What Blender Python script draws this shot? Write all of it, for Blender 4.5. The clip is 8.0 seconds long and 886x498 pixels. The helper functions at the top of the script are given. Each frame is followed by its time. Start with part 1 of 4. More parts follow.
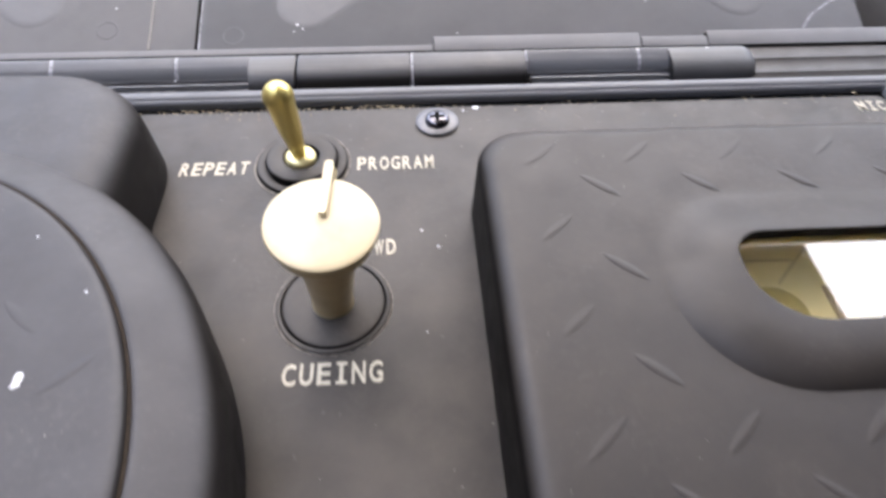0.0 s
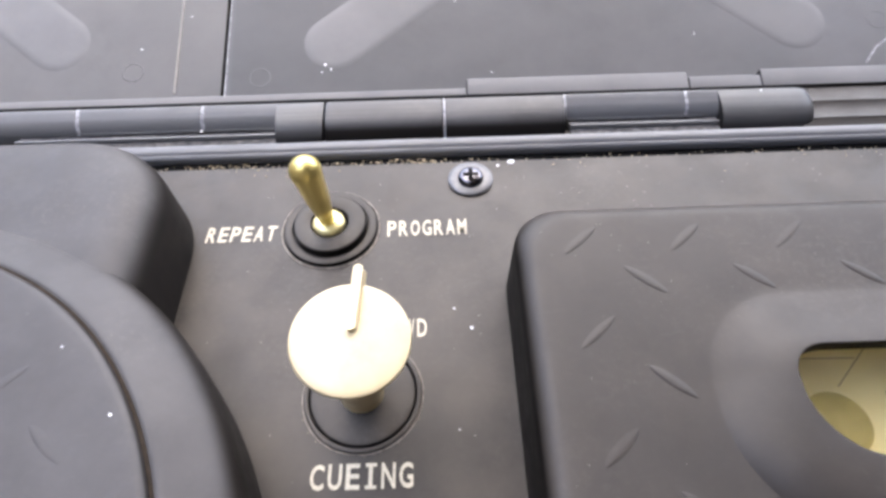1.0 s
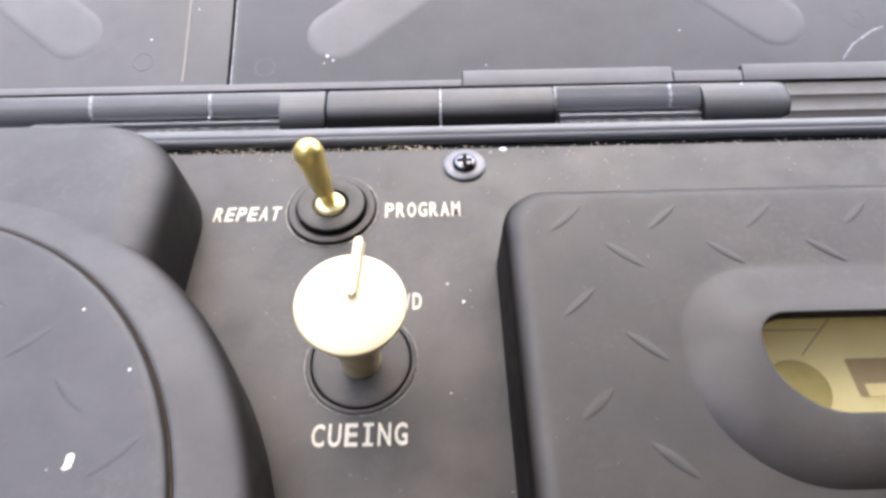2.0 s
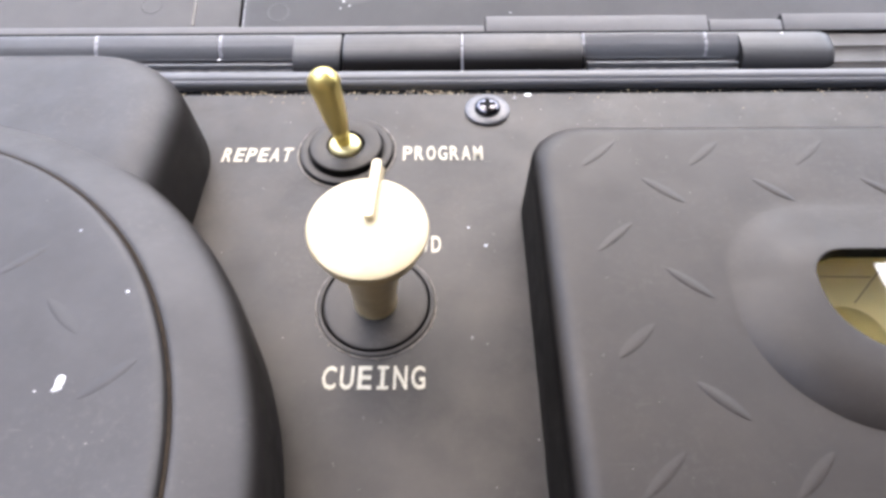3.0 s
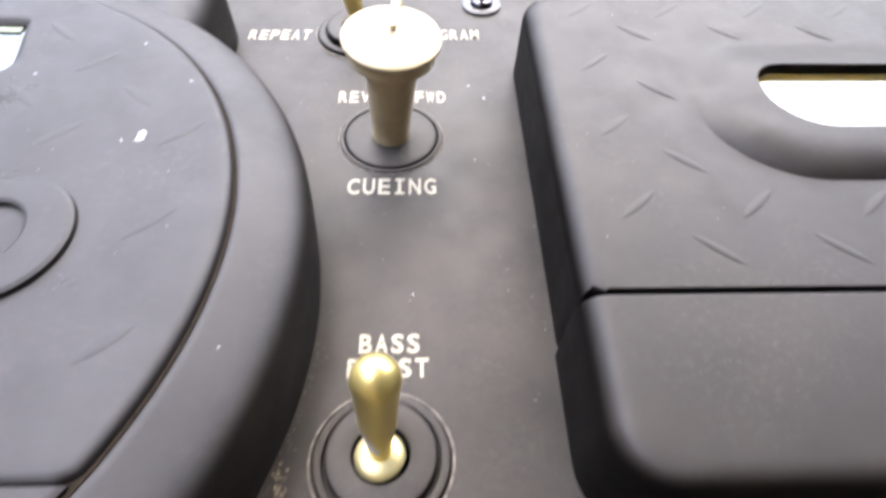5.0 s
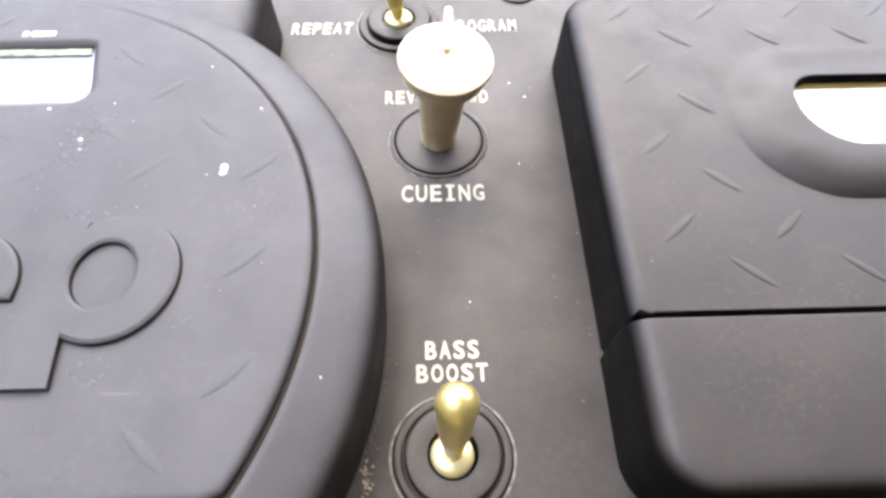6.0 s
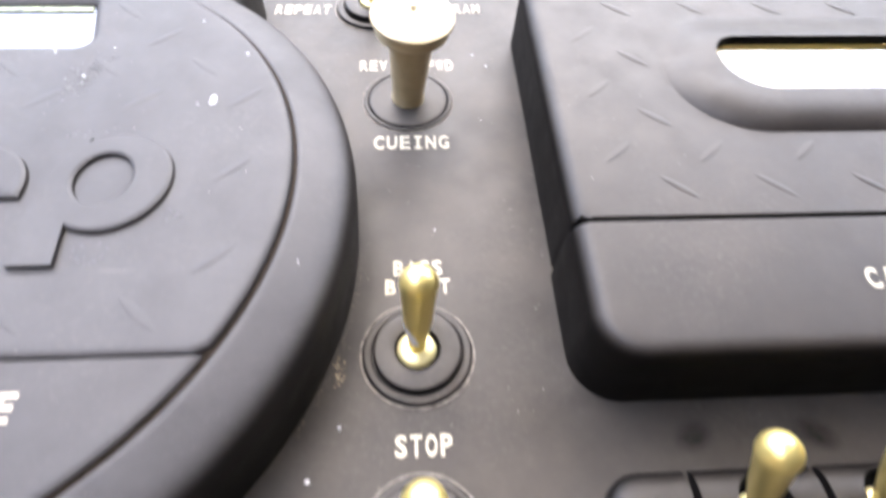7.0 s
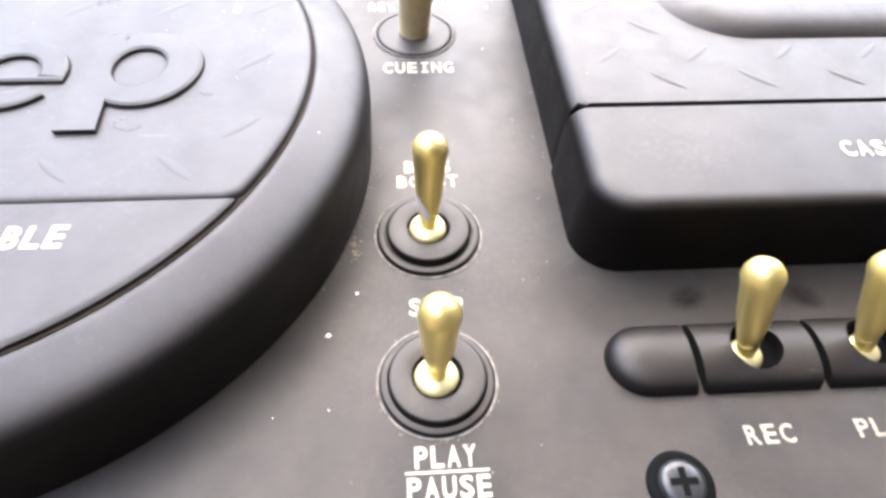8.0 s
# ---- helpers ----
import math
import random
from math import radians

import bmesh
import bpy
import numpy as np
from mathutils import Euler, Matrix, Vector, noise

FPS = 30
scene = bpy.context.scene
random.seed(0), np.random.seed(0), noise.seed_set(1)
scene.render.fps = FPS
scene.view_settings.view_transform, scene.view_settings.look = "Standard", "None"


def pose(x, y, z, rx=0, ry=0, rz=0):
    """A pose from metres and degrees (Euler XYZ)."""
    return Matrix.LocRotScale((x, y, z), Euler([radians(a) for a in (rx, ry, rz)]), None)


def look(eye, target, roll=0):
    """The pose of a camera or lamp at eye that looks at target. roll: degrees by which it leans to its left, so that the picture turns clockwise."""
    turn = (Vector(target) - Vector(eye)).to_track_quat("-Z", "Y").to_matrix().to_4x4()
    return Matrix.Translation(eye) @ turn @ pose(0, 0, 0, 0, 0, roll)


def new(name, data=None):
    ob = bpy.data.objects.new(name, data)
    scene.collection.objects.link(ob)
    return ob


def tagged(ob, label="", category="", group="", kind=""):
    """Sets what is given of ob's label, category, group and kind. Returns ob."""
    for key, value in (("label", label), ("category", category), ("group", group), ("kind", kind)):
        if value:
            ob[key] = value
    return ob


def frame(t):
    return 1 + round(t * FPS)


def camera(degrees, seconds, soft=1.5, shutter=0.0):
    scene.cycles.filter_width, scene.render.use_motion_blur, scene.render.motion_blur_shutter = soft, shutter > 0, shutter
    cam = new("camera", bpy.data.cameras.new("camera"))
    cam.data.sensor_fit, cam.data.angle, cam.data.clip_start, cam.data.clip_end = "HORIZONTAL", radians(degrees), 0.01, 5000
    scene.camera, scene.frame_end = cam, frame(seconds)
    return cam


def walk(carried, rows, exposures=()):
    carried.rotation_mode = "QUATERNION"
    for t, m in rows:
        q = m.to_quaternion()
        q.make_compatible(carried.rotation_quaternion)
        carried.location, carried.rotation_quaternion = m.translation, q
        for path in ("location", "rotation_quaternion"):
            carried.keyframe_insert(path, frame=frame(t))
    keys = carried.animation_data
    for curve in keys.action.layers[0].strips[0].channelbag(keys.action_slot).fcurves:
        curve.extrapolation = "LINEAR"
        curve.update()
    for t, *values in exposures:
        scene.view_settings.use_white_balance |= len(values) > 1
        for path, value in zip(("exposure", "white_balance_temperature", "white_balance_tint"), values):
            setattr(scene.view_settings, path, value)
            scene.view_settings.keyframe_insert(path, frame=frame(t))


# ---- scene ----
CM = 0.01
cam = camera(72.58, 8.0, soft=3.1, shutter=0.5)
# seconds, eye in centimetres, yaw, pitch, roll in degrees
PATH = [
    (0.0, 1.667, -5.774, 10.946, -4.723, -50.728, 1.454),
    (0.5, 1.622, -3.827, 11.645, -0.632, -53.245, -1.298),
    (1.0, 1.679, -3.428, 11.974, -0.284, -53.401, -1.614),
    (1.2, 1.682, -3.425, 12.027, -0.921, -53.556, -1.030),
    (2.3, 1.816, -4.799, 12.473, -0.568, -53.359, -0.584),
    (2.5, 1.985, -4.932, 12.250, 0.433, -53.198, -1.356),
    (3.0, 1.431, -4.858, 10.915, 0.629, -53.768, -0.744),
    (3.5, 0.917, -5.960, 10.817, -1.212, -53.105, 1.368),
    (4.0, 1.105, -7.757, 10.869, -2.550, -51.721, 1.772),
    (4.5, 1.068, -8.242, 9.939, -1.836, -52.359, 1.152),
    (5.0, 0.711, -9.576, 9.890, -2.950, -51.665, 1.885),
    (5.2, 0.337, -10.070, 9.711, -3.273, -51.695, 2.015),
    (6.3, -0.359, -8.401, 12.304, -1.701, -60.309, 0.032),
    (6.5, -0.206, -8.520, 12.288, -1.525, -60.205, -0.164),
    (7.0, -0.134, -11.661, 11.599, -5.611, -54.652, 3.294),
    (7.5, -0.336, -13.773, 10.132, -7.409, -52.612, 4.535),
    (8.0, -0.469, -14.718, 10.519, -5.415, -52.123, 2.399),
]
walk(cam, [(t, pose(x * CM, y * CM, z * CM, 0, 0, yaw) @ pose(0, 0, 0, 90 + pitch) @ pose(0, 0, 0, 0, 0, roll)) for t, x, y, z, yaw, pitch, roll in PATH],
     exposures=[(t, e, 6880, 9.5) for t, e in ((0.0, 3.06), (1.0, 3.29), (2.5, 3.47), (3.5, 3.38), (4.5, 3.55), (6.5, 3.93), (7.0, 4.0), (7.5, 4.18), (8.0, 4.45))])

# ---- light: bright overcast sky round an unseen roof ----
world = bpy.data.worlds.new("sky")
world.use_nodes = True
scene.world = world
wn = world.node_tree
sky = wn.nodes.new("ShaderNodeTexSky")
sky.sky_type, sky.sun_disc = "NISHITA", False
sky.sun_elevation, sky.sun_rotation = radians(64), radians(20)
sky.air_density, sky.dust_density, sky.ozone_density = 1.0, 5.0, 2.5
wn.links.new(sky.outputs[0], wn.nodes["Background"].inputs[0])
wn.nodes["Background"].inputs[1].default_value = 0.15
sun_data = bpy.data.lights.new("sun", "SUN")
sun_data.energy, sun_data.angle, sun_data.color = 0.5, radians(25), (1.0, 0.97, 0.92)
sun = new("sun", sun_data)
sun.matrix_world = look((0.68, 1.88, 4.1), (0, 0, 0))


# ---- materials ----
def shader(name):
    m = bpy.data.materials.new(name)
    m.use_nodes = True
    return m, m.node_tree.nodes, m.node_tree.links, m.node_tree.nodes["Principled BSDF"]


def ramp(nodes, links, source, stops):
    r = nodes.new("ShaderNodeValToRGB")
    while len(r.color_ramp.elements) < len(stops):
        r.color_ramp.elements.new(0.5)
    for e, (p, c) in zip(r.color_ramp.elements, stops):
        e.position, e.color = p, (*c, 1) if len(c) == 3 else c
    links.new(source, r.inputs[0])
    return r


def noise_of(nodes, links, coords, scale, detail=4.0, rough=0.6):
    n = nodes.new("ShaderNodeTexNoise")
    n.inputs["Scale"].default_value, n.inputs["Detail"].default_value, n.inputs["Roughness"].default_value = scale, detail, rough
    links.new(coords, n.inputs["Vector"])
    return n


def plastic(name, dark, light, rough=(0.38, 0.55), grain=9000.0, bump=0.12, dust=(0.25, 0.23, 0.2), dusty=0.5, scuff=60.0, grimy=(0.05, 0.042, 0.036), gloss=0.34, streak=1.0, side_tone=None, tone_span=(0.68, 0.995)):
    """Moulded plastic: fine moulded grain, broad scuffing, dust in patches and specks; given a side colour, upright
    faces fade to it, with the shade of the sides painted in.
    """
    m, nodes, links, b = shader(name)
    coords = nodes.new("ShaderNodeTexCoord").outputs["Object"]
    drawn = nodes.new("ShaderNodeMapping")
    drawn.inputs["Scale"].default_value = (streak, 1.0, 1.0)
    links.new(coords, drawn.inputs["Vector"])
    broad = noise_of(nodes, links, drawn.outputs[0], scuff, 5.0, 0.65)
    base = ramp(nodes, links, broad.outputs[0], [(0.3, dark), (0.7, light)])
    specks = nodes.new("ShaderNodeTexVoronoi")
    specks.inputs["Scale"].default_value = 420.0
    links.new(coords, specks.inputs["Vector"])
    dots = ramp(nodes, links, specks.outputs["Distance"], [(0.0, (1, 1, 1)), (0.085, (0, 0, 0))])
    where = noise_of(nodes, links, coords, 35.0, 3.0)
    patch = ramp(nodes, links, where.outputs[0], [(0.45, (0.12, 0.12, 0.12)), (0.7, (1, 1, 1))])
    film = noise_of(nodes, links, coords, 700.0, 6.0, 0.75)
    haze = ramp(nodes, links, film.outputs[0], [(0.5, (0, 0, 0)), (0.85, (0.35, 0.35, 0.35))])
    stretch = nodes.new("ShaderNodeMapping")
    stretch.inputs["Rotation"].default_value = (0.0, 0.0, 0.7)
    stretch.inputs["Scale"].default_value = (0.12, 1.0, 1.0)
    links.new(coords, stretch.inputs["Vector"])
    strokes = noise_of(nodes, links, stretch.outputs[0], 900.0, 3.0, 0.6)
    scratch = ramp(nodes, links, strokes.outputs[0], [(0.66, (0, 0, 0)), (0.8, (0.6, 0.6, 0.6))])
    both = nodes.new("ShaderNodeMath")
    both.operation = "MAXIMUM"
    links.new(haze.outputs[0], both.inputs[0])
    links.new(scratch.outputs[0], both.inputs[1])
    add = nodes.new("ShaderNodeMath")
    add.operation = "MAXIMUM"
    links.new(dots.outputs[0], add.inputs[0])
    links.new(both.outputs[0], add.inputs[1])
    amount = nodes.new("ShaderNodeMath")
    amount.operation = "MULTIPLY"
    links.new(add.outputs[0], amount.inputs[0])
    links.new(patch.outputs[0], amount.inputs[1])
    amount2 = nodes.new("ShaderNodeMath")
    amount2.operation = "MULTIPLY"
    amount2.inputs[1].default_value = dusty
    links.new(amount.outputs[0], amount2.inputs[0])
    mix = nodes.new("ShaderNodeMix")
    mix.data_type = "RGBA"
    links.new(amount2.outputs[0], mix.inputs["Factor"])
    tone = noise_of(nodes, links, coords, 42.0, 5.0, 0.62)
    grime = ramp(nodes, links, tone.outputs[0], [(0.42, (0, 0, 0)), (0.75, (0.75, 0.75, 0.75))])
    soiled = nodes.new("ShaderNodeMix")
    soiled.data_type = "RGBA"
    links.new(grime.outputs[0], soiled.inputs["Factor"])
    links.new(base.outputs[0], soiled.inputs["A"])
    soiled.inputs["B"].default_value = (*grimy, 1)
    links.new(soiled.outputs["Result"], mix.inputs["A"])
    mix.inputs["B"].default_value = (*dust, 1)
    colour = mix.outputs["Result"]
    # Steep faces fade to a second colour: shade painted on upright sides
    if side_tone:
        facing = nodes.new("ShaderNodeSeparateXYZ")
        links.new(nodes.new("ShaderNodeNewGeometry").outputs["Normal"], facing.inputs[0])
        up_share = nodes.new("ShaderNodeMapRange")
        up_share.interpolation_type = "SMOOTHSTEP"
        up_share.inputs["From Min"].default_value, up_share.inputs["From Max"].default_value = tone_span
        links.new(facing.outputs["Z"], up_share.inputs["Value"])
        side_fade = nodes.new("ShaderNodeMix")
        side_fade.data_type = "RGBA"
        links.new(up_share.outputs[0], side_fade.inputs["Factor"])
        side_fade.inputs["A"].default_value = (*side_tone, 1)
        links.new(colour, side_fade.inputs["B"])
        colour = side_fade.outputs["Result"]
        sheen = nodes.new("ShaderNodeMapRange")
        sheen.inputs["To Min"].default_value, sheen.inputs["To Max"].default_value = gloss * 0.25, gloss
        links.new(up_share.outputs[0], sheen.inputs["Value"])
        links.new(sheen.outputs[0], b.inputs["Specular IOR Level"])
    else:
        b.inputs["Specular IOR Level"].default_value = gloss
    links.new(colour, b.inputs["Base Color"])
    r = nodes.new("ShaderNodeMapRange")
    r.inputs["To Min"].default_value, r.inputs["To Max"].default_value = rough
    blotch = noise_of(nodes, links, coords, 130.0, 6.0, 0.7)
    r.inputs["From Min"].default_value, r.inputs["From Max"].default_value = 0.3, 0.7
    links.new(blotch.outputs[0], r.inputs["Value"])
    links.new(r.outputs[0], b.inputs["Roughness"])
    fine = noise_of(nodes, links, coords, grain, 2.0)
    bp = nodes.new("ShaderNodeBump")
    bp.inputs["Strength"].default_value, bp.inputs["Distance"].default_value = bump, 0.0002
    links.new(fine.outputs[0], bp.inputs["Height"])
    links.new(bp.outputs[0], b.inputs["Normal"])
    return m


def plain(name, colour, rough=0.5, metal=0.0, second=None, scale=300.0, bump=0.0):
    m, nodes, links, b = shader(name)
    coords = nodes.new("ShaderNodeTexCoord").outputs["Object"]
    n = noise_of(nodes, links, coords, scale, 5.0, 0.65)
    c = ramp(nodes, links, n.outputs[0], [(0.35, colour), (0.7, second or tuple(v * 0.85 for v in colour))])
    links.new(c.outputs[0], b.inputs["Base Color"])
    b.inputs["Metallic"].default_value = metal
    r = nodes.new("ShaderNodeMapRange")
    r.inputs["To Min"].default_value, r.inputs["To Max"].default_value = rough * 0.8, min(1.0, rough * 1.25)
    links.new(n.outputs[0], r.inputs["Value"])
    links.new(r.outputs[0], b.inputs["Roughness"])
    if bump:
        bp = nodes.new("ShaderNodeBump")
        bp.inputs["Strength"].default_value, bp.inputs["Distance"].default_value = bump, 0.0003
        links.new(n.outputs[0], bp.inputs["Height"])
        links.new(bp.outputs[0], b.inputs["Normal"])
    return m


# Dark second colours paint shade on upright faces; the hinge's is pale
PANEL = plastic("panel_plastic", (0.0355, 0.0308, 0.0265), (0.054, 0.0472, 0.0407), (0.42, 0.57), dusty=0.6, grimy=(0.075, 0.063, 0.0515), gloss=0.28, side_tone=(0.011, 0.0097, 0.0092))
DOORPL = plastic("door_plastic", (0.0272, 0.0233, 0.0209), (0.036, 0.0311, 0.0277), (0.42, 0.54), dusty=0.5, grimy=(0.050, 0.0415, 0.0345), gloss=0.31, side_tone=(0.0055, 0.0047, 0.0043), tone_span=(0.36, 0.9))
SHELL = plastic("shell_plastic", (0.0525, 0.0502, 0.0512), (0.0763, 0.0732, 0.0735), (0.43, 0.58), dusty=0.7, grimy=(0.071, 0.067, 0.0675), gloss=0.25, side_tone=(0.02, 0.018, 0.0172), tone_span=(0.25, 0.88))
LIDPL = plastic("lid_plastic", (0.134, 0.133, 0.136), (0.17, 0.168, 0.171), (0.42, 0.6), dusty=0.7, scuff=25.0, grimy=(0.18, 0.175, 0.175), side_tone=(0.02, 0.019, 0.019))
HINGE = plastic("hinge_plastic", (0.097, 0.098, 0.104), (0.17, 0.172, 0.18), (0.36, 0.46), bump=0.05, dusty=0.5, scuff=500.0, grimy=(0.095, 0.095, 0.098), streak=0.04, side_tone=(0.175, 0.178, 0.185))
BARREL = plastic("barrel_plastic", (0.05, 0.05, 0.054), (0.085, 0.085, 0.09), (0.38, 0.5), bump=0.05, dusty=0.5, scuff=500.0, grimy=(0.045, 0.044, 0.045), streak=0.04, side_tone=(0.011, 0.0097, 0.0092))
ENDCAP = plastic("hinge_end_plastic", (0.068, 0.069, 0.073), (0.115, 0.116, 0.121), (0.36, 0.46), bump=0.05, dusty=0.5, scuff=500.0, grimy=(0.066, 0.066, 0.068), streak=0.04, side_tone=(0.02, 0.019, 0.019), tone_span=(0.35, 0.97))
PIT = plain("dark_gap", (0.004, 0.004, 0.004), 0.8)
PIT.node_tree.nodes["Principled BSDF"].inputs["Specular IOR Level"].default_value = 0.06
BRASS = plain("worn_brass", (0.96, 0.785, 0.30), 0.33, 0.82, (0.91, 0.72, 0.25), 90.0, 0.0)
PIVOT = plain("pale_brass", (0.92, 0.80, 0.42), 0.34, 0.6, (0.86, 0.73, 0.34), 200.0)
BEIGE = plain("beige_plastic", (0.66, 0.56, 0.36), 0.3, 0.0, (0.60, 0.49, 0.29), 250.0, 0.04)
TAN = plain("tan_plastic", (0.62, 0.505, 0.30), 0.35, 0.0, (0.53, 0.42, 0.235), 250.0, 0.04)
INK = plain("cream_ink", (0.62, 0.56, 0.43), 0.6, 0.0, (0.40, 0.36, 0.28), 1800.0)
WORN = plain("worn_ink", (0.50, 0.45, 0.34), 0.7, 0.0, (0.16, 0.14, 0.10), 1500.0)
STEEL = plain("black_steel", (0.09, 0.09, 0.10), 0.2, 1.0, (0.10, 0.10, 0.12), 2000.0)
SCREWGREY = plain("dark_screw", (0.04, 0.041, 0.041), 0.3, 0.25, (0.022, 0.022, 0.023), 900.0)
WASHER = plain("grey_washer", (0.11, 0.11, 0.115), 0.4, 0.4, (0.08, 0.08, 0.09), 900.0)
# Pale dust, brightened to paint in the glint of the collar edge
DUSTGLINT = plain("dust_and_glint_edge", (0.32, 0.285, 0.24), 0.9, 0.0, (0.06, 0.052, 0.046), 450.0)
SCRAPE = plain("scraped_plastic", (0.55, 0.55, 0.58), 0.5, 0.0, (0.08, 0.08, 0.085), 700.0)
KEYPL = plastic("key_plastic", (0.019, 0.016, 0.0138), (0.029, 0.0248, 0.022), (0.36, 0.5), dusty=0.5, grimy=(0.039, 0.032, 0.027), gloss=0.27, side_tone=(0.009, 0.008, 0.0075))
CREAM = plain("cream_plastic", (0.90, 0.78, 0.40), 0.5, 0.0, (0.85, 0.72, 0.33), 200.0)
BROWN = plain("brown_plastic", (0.42, 0.31, 0.16), 0.5)
OLIVE = plain("olive_hub", (0.50, 0.41, 0.14), 0.5)
FOLIAGE = plain("foliage", (0.035, 0.055, 0.018), 0.8, 0.0, (0.06, 0.085, 0.03), 1.2, 0.5)
CRUMB = plain("pale_crumbs", (0.42, 0.34, 0.22), 0.9, 0.0, (0.20, 0.155, 0.10), 900.0)
DIRT = plain("dirt", (0.24, 0.205, 0.155), 0.9, 0.0, (0.13, 0.11, 0.08), 1500.0)
GROOVEBROWN = plain("groove_brown", (0.024, 0.018, 0.013), 0.9, 0.0, (0.045, 0.034, 0.025), 700.0)
GROOVEBROWN.node_tree.nodes["Principled BSDF"].inputs["Specular IOR Level"].default_value = 0.1
DUST = plain("grey_dust", (0.34, 0.32, 0.30), 0.9, 0.0, (0.24, 0.22, 0.20), 1500.0)
SCUFF = plain("pale_scuff", (0.13, 0.13, 0.133), 0.8, 0.0, (0.085, 0.084, 0.086), 1500.0)
FLECK = plain("white_fleck", (0.82, 0.82, 0.84), 0.5, 0.0, (0.7, 0.7, 0.72), 1500.0)
REFLECTGREEN = plain("painted_tree_reflection", (0.05, 0.055, 0.03), 0.15, 0.0, (0.30, 0.34, 0.15), 260.0)
FUZZ = plain("gritty_plastic", (0.022, 0.022, 0.024), 0.8, 0.0, (0.13, 0.125, 0.125), 500.0, 0.8)
CONCRETE = plain("concrete", (0.17, 0.15, 0.13), 0.85, 0.0, (0.13, 0.115, 0.10), 6.0, 0.3)
SOFFIT = plain("unseen_roof_brown", (0.10, 0.08, 0.064), 0.7, 0.0, (0.07, 0.056, 0.045), 3.0)
STUCCO = plain("unseen_wall_brown", (0.05, 0.036, 0.026), 0.8, 0.0, (0.035, 0.025, 0.018), 8.0, 0.3)
YARD = plain("bounce_ground_pale", (0.36, 0.35, 0.33), 0.9, 0.0, (0.30, 0.29, 0.275), 20.0, 0.5)

GLASS, gn, gl, gb = shader("window_glass")
gb.inputs["Base Color"].default_value = (1, 1, 1, 1)
gb.inputs["Roughness"].default_value = 0.02
gb.inputs["IOR"].default_value = 1.6
gb.inputs["Transmission Weight"].default_value = 1.0


# ---- mesh helpers (lengths in centimetres) ----
def finish(bm, name, material, parent=None, label="", smooth=40.0):
    bmesh.ops.scale(bm, vec=(CM, CM, CM), verts=bm.verts)
    bmesh.ops.recalc_face_normals(bm, faces=bm.faces)
    me = bpy.data.meshes.new(name)
    bm.to_mesh(me)
    bm.free()
    if smooth:
        for p in me.polygons:
            p.use_smooth = True
        me.set_sharp_from_angle(angle=radians(smooth))
    me.materials.append(material)
    ob = new(name, me)
    if parent is not None:
        ob.parent = parent
    if label:
        tagged(ob, label)
    return ob


def part(name, bm, material, parent, label="", smooth=40.0):
    return finish(bm, name, material, parent, label, smooth)


def thing(name, label, category, x=0.0, y=0.0, z=0.0, group="", kind=""):
    ob = new(name)
    ob.empty_display_size = 0.01
    ob.location = (x * CM, y * CM, z * CM)
    return tagged(ob, label, category, group, kind)


def loft(loops, closed_top=False, closed_bottom=False, bm=None):
    """Skin through rings of equal count."""
    bm = bm or bmesh.new()
    rings = [[bm.verts.new(p) for p in loop] for loop in loops]
    n = len(rings[0])
    for a, b in zip(rings, rings[1:]):
        for i in range(n):
            bm.faces.new((a[i], a[(i + 1) % n], b[(i + 1) % n], b[i]))
    if closed_bottom:
        bm.faces.new(rings[0])
    if closed_top:
        bm.faces.new(rings[-1])
    return bm


def ring(r, z, n=64, x=0.0, y=0.0):
    return [(x + r * math.cos(2 * math.pi * i / n), y + r * math.sin(2 * math.pi * i / n), z) for i in range(n)]


def lathe(profile, n=64, top=True, bottom=True, x=0.0, y=0.0, bm=None):
    return loft([ring(r, z, n, x, y) for r, z in profile], top, bottom, bm)


def reach(theta, cx, cy, x0, x1, y0, y1, r):
    """Where the ray from (cx, cy) leaves a rectangle with round corners; r is one radius or four (sw, se, ne, nw)."""
    rs = r if isinstance(r, tuple) else (r,) * 4
    c, s = math.cos(theta), math.sin(theta)

    def inside(d):
        x, y = cx + d * c, cy + d * s
        if not (x0 <= x <= x1 and y0 <= y <= y1):
            return False
        for (qx, qy, sx, sy), rr in zip(((x0, y0, 1, 1), (x1, y0, -1, 1), (x1, y1, -1, -1), (x0, y1, 1, -1)), rs):
            ox, oy = qx + sx * rr, qy + sy * rr
            if (x - ox) * sx < 0 and (y - oy) * sy < 0:
                return (x - ox) ** 2 + (y - oy) ** 2 <= rr * rr
        return True

    lo, hi = 0.0, 60.0
    for _ in range(26):
        mid = (lo + hi) / 2
        lo, hi = (mid, hi) if inside(mid) else (lo, mid)
    return cx + lo * c, cy + lo * s


def rounded(x0, x1, y0, y1, r, z, n=8):
    """A rectangle's outline with round corners, r one radius or four (sw, se, ne, nw)."""
    rs = r if isinstance(r, tuple) else (r,) * 4
    out = []
    for (ox, oy, a), q in zip(((x0, y0, 180), (x1, y0, 270), (x1, y1, 0), (x0, y1, 90)), rs):
        q = max(q, 1e-4)
        cx, cy = ox + (q if ox == x0 else -q), oy + (q if oy == y0 else -q)
        out += [(cx + q * math.cos(radians(a + 90 * i / n)), cy + q * math.sin(radians(a + 90 * i / n)), z) for i in range(n + 1)]
    return out


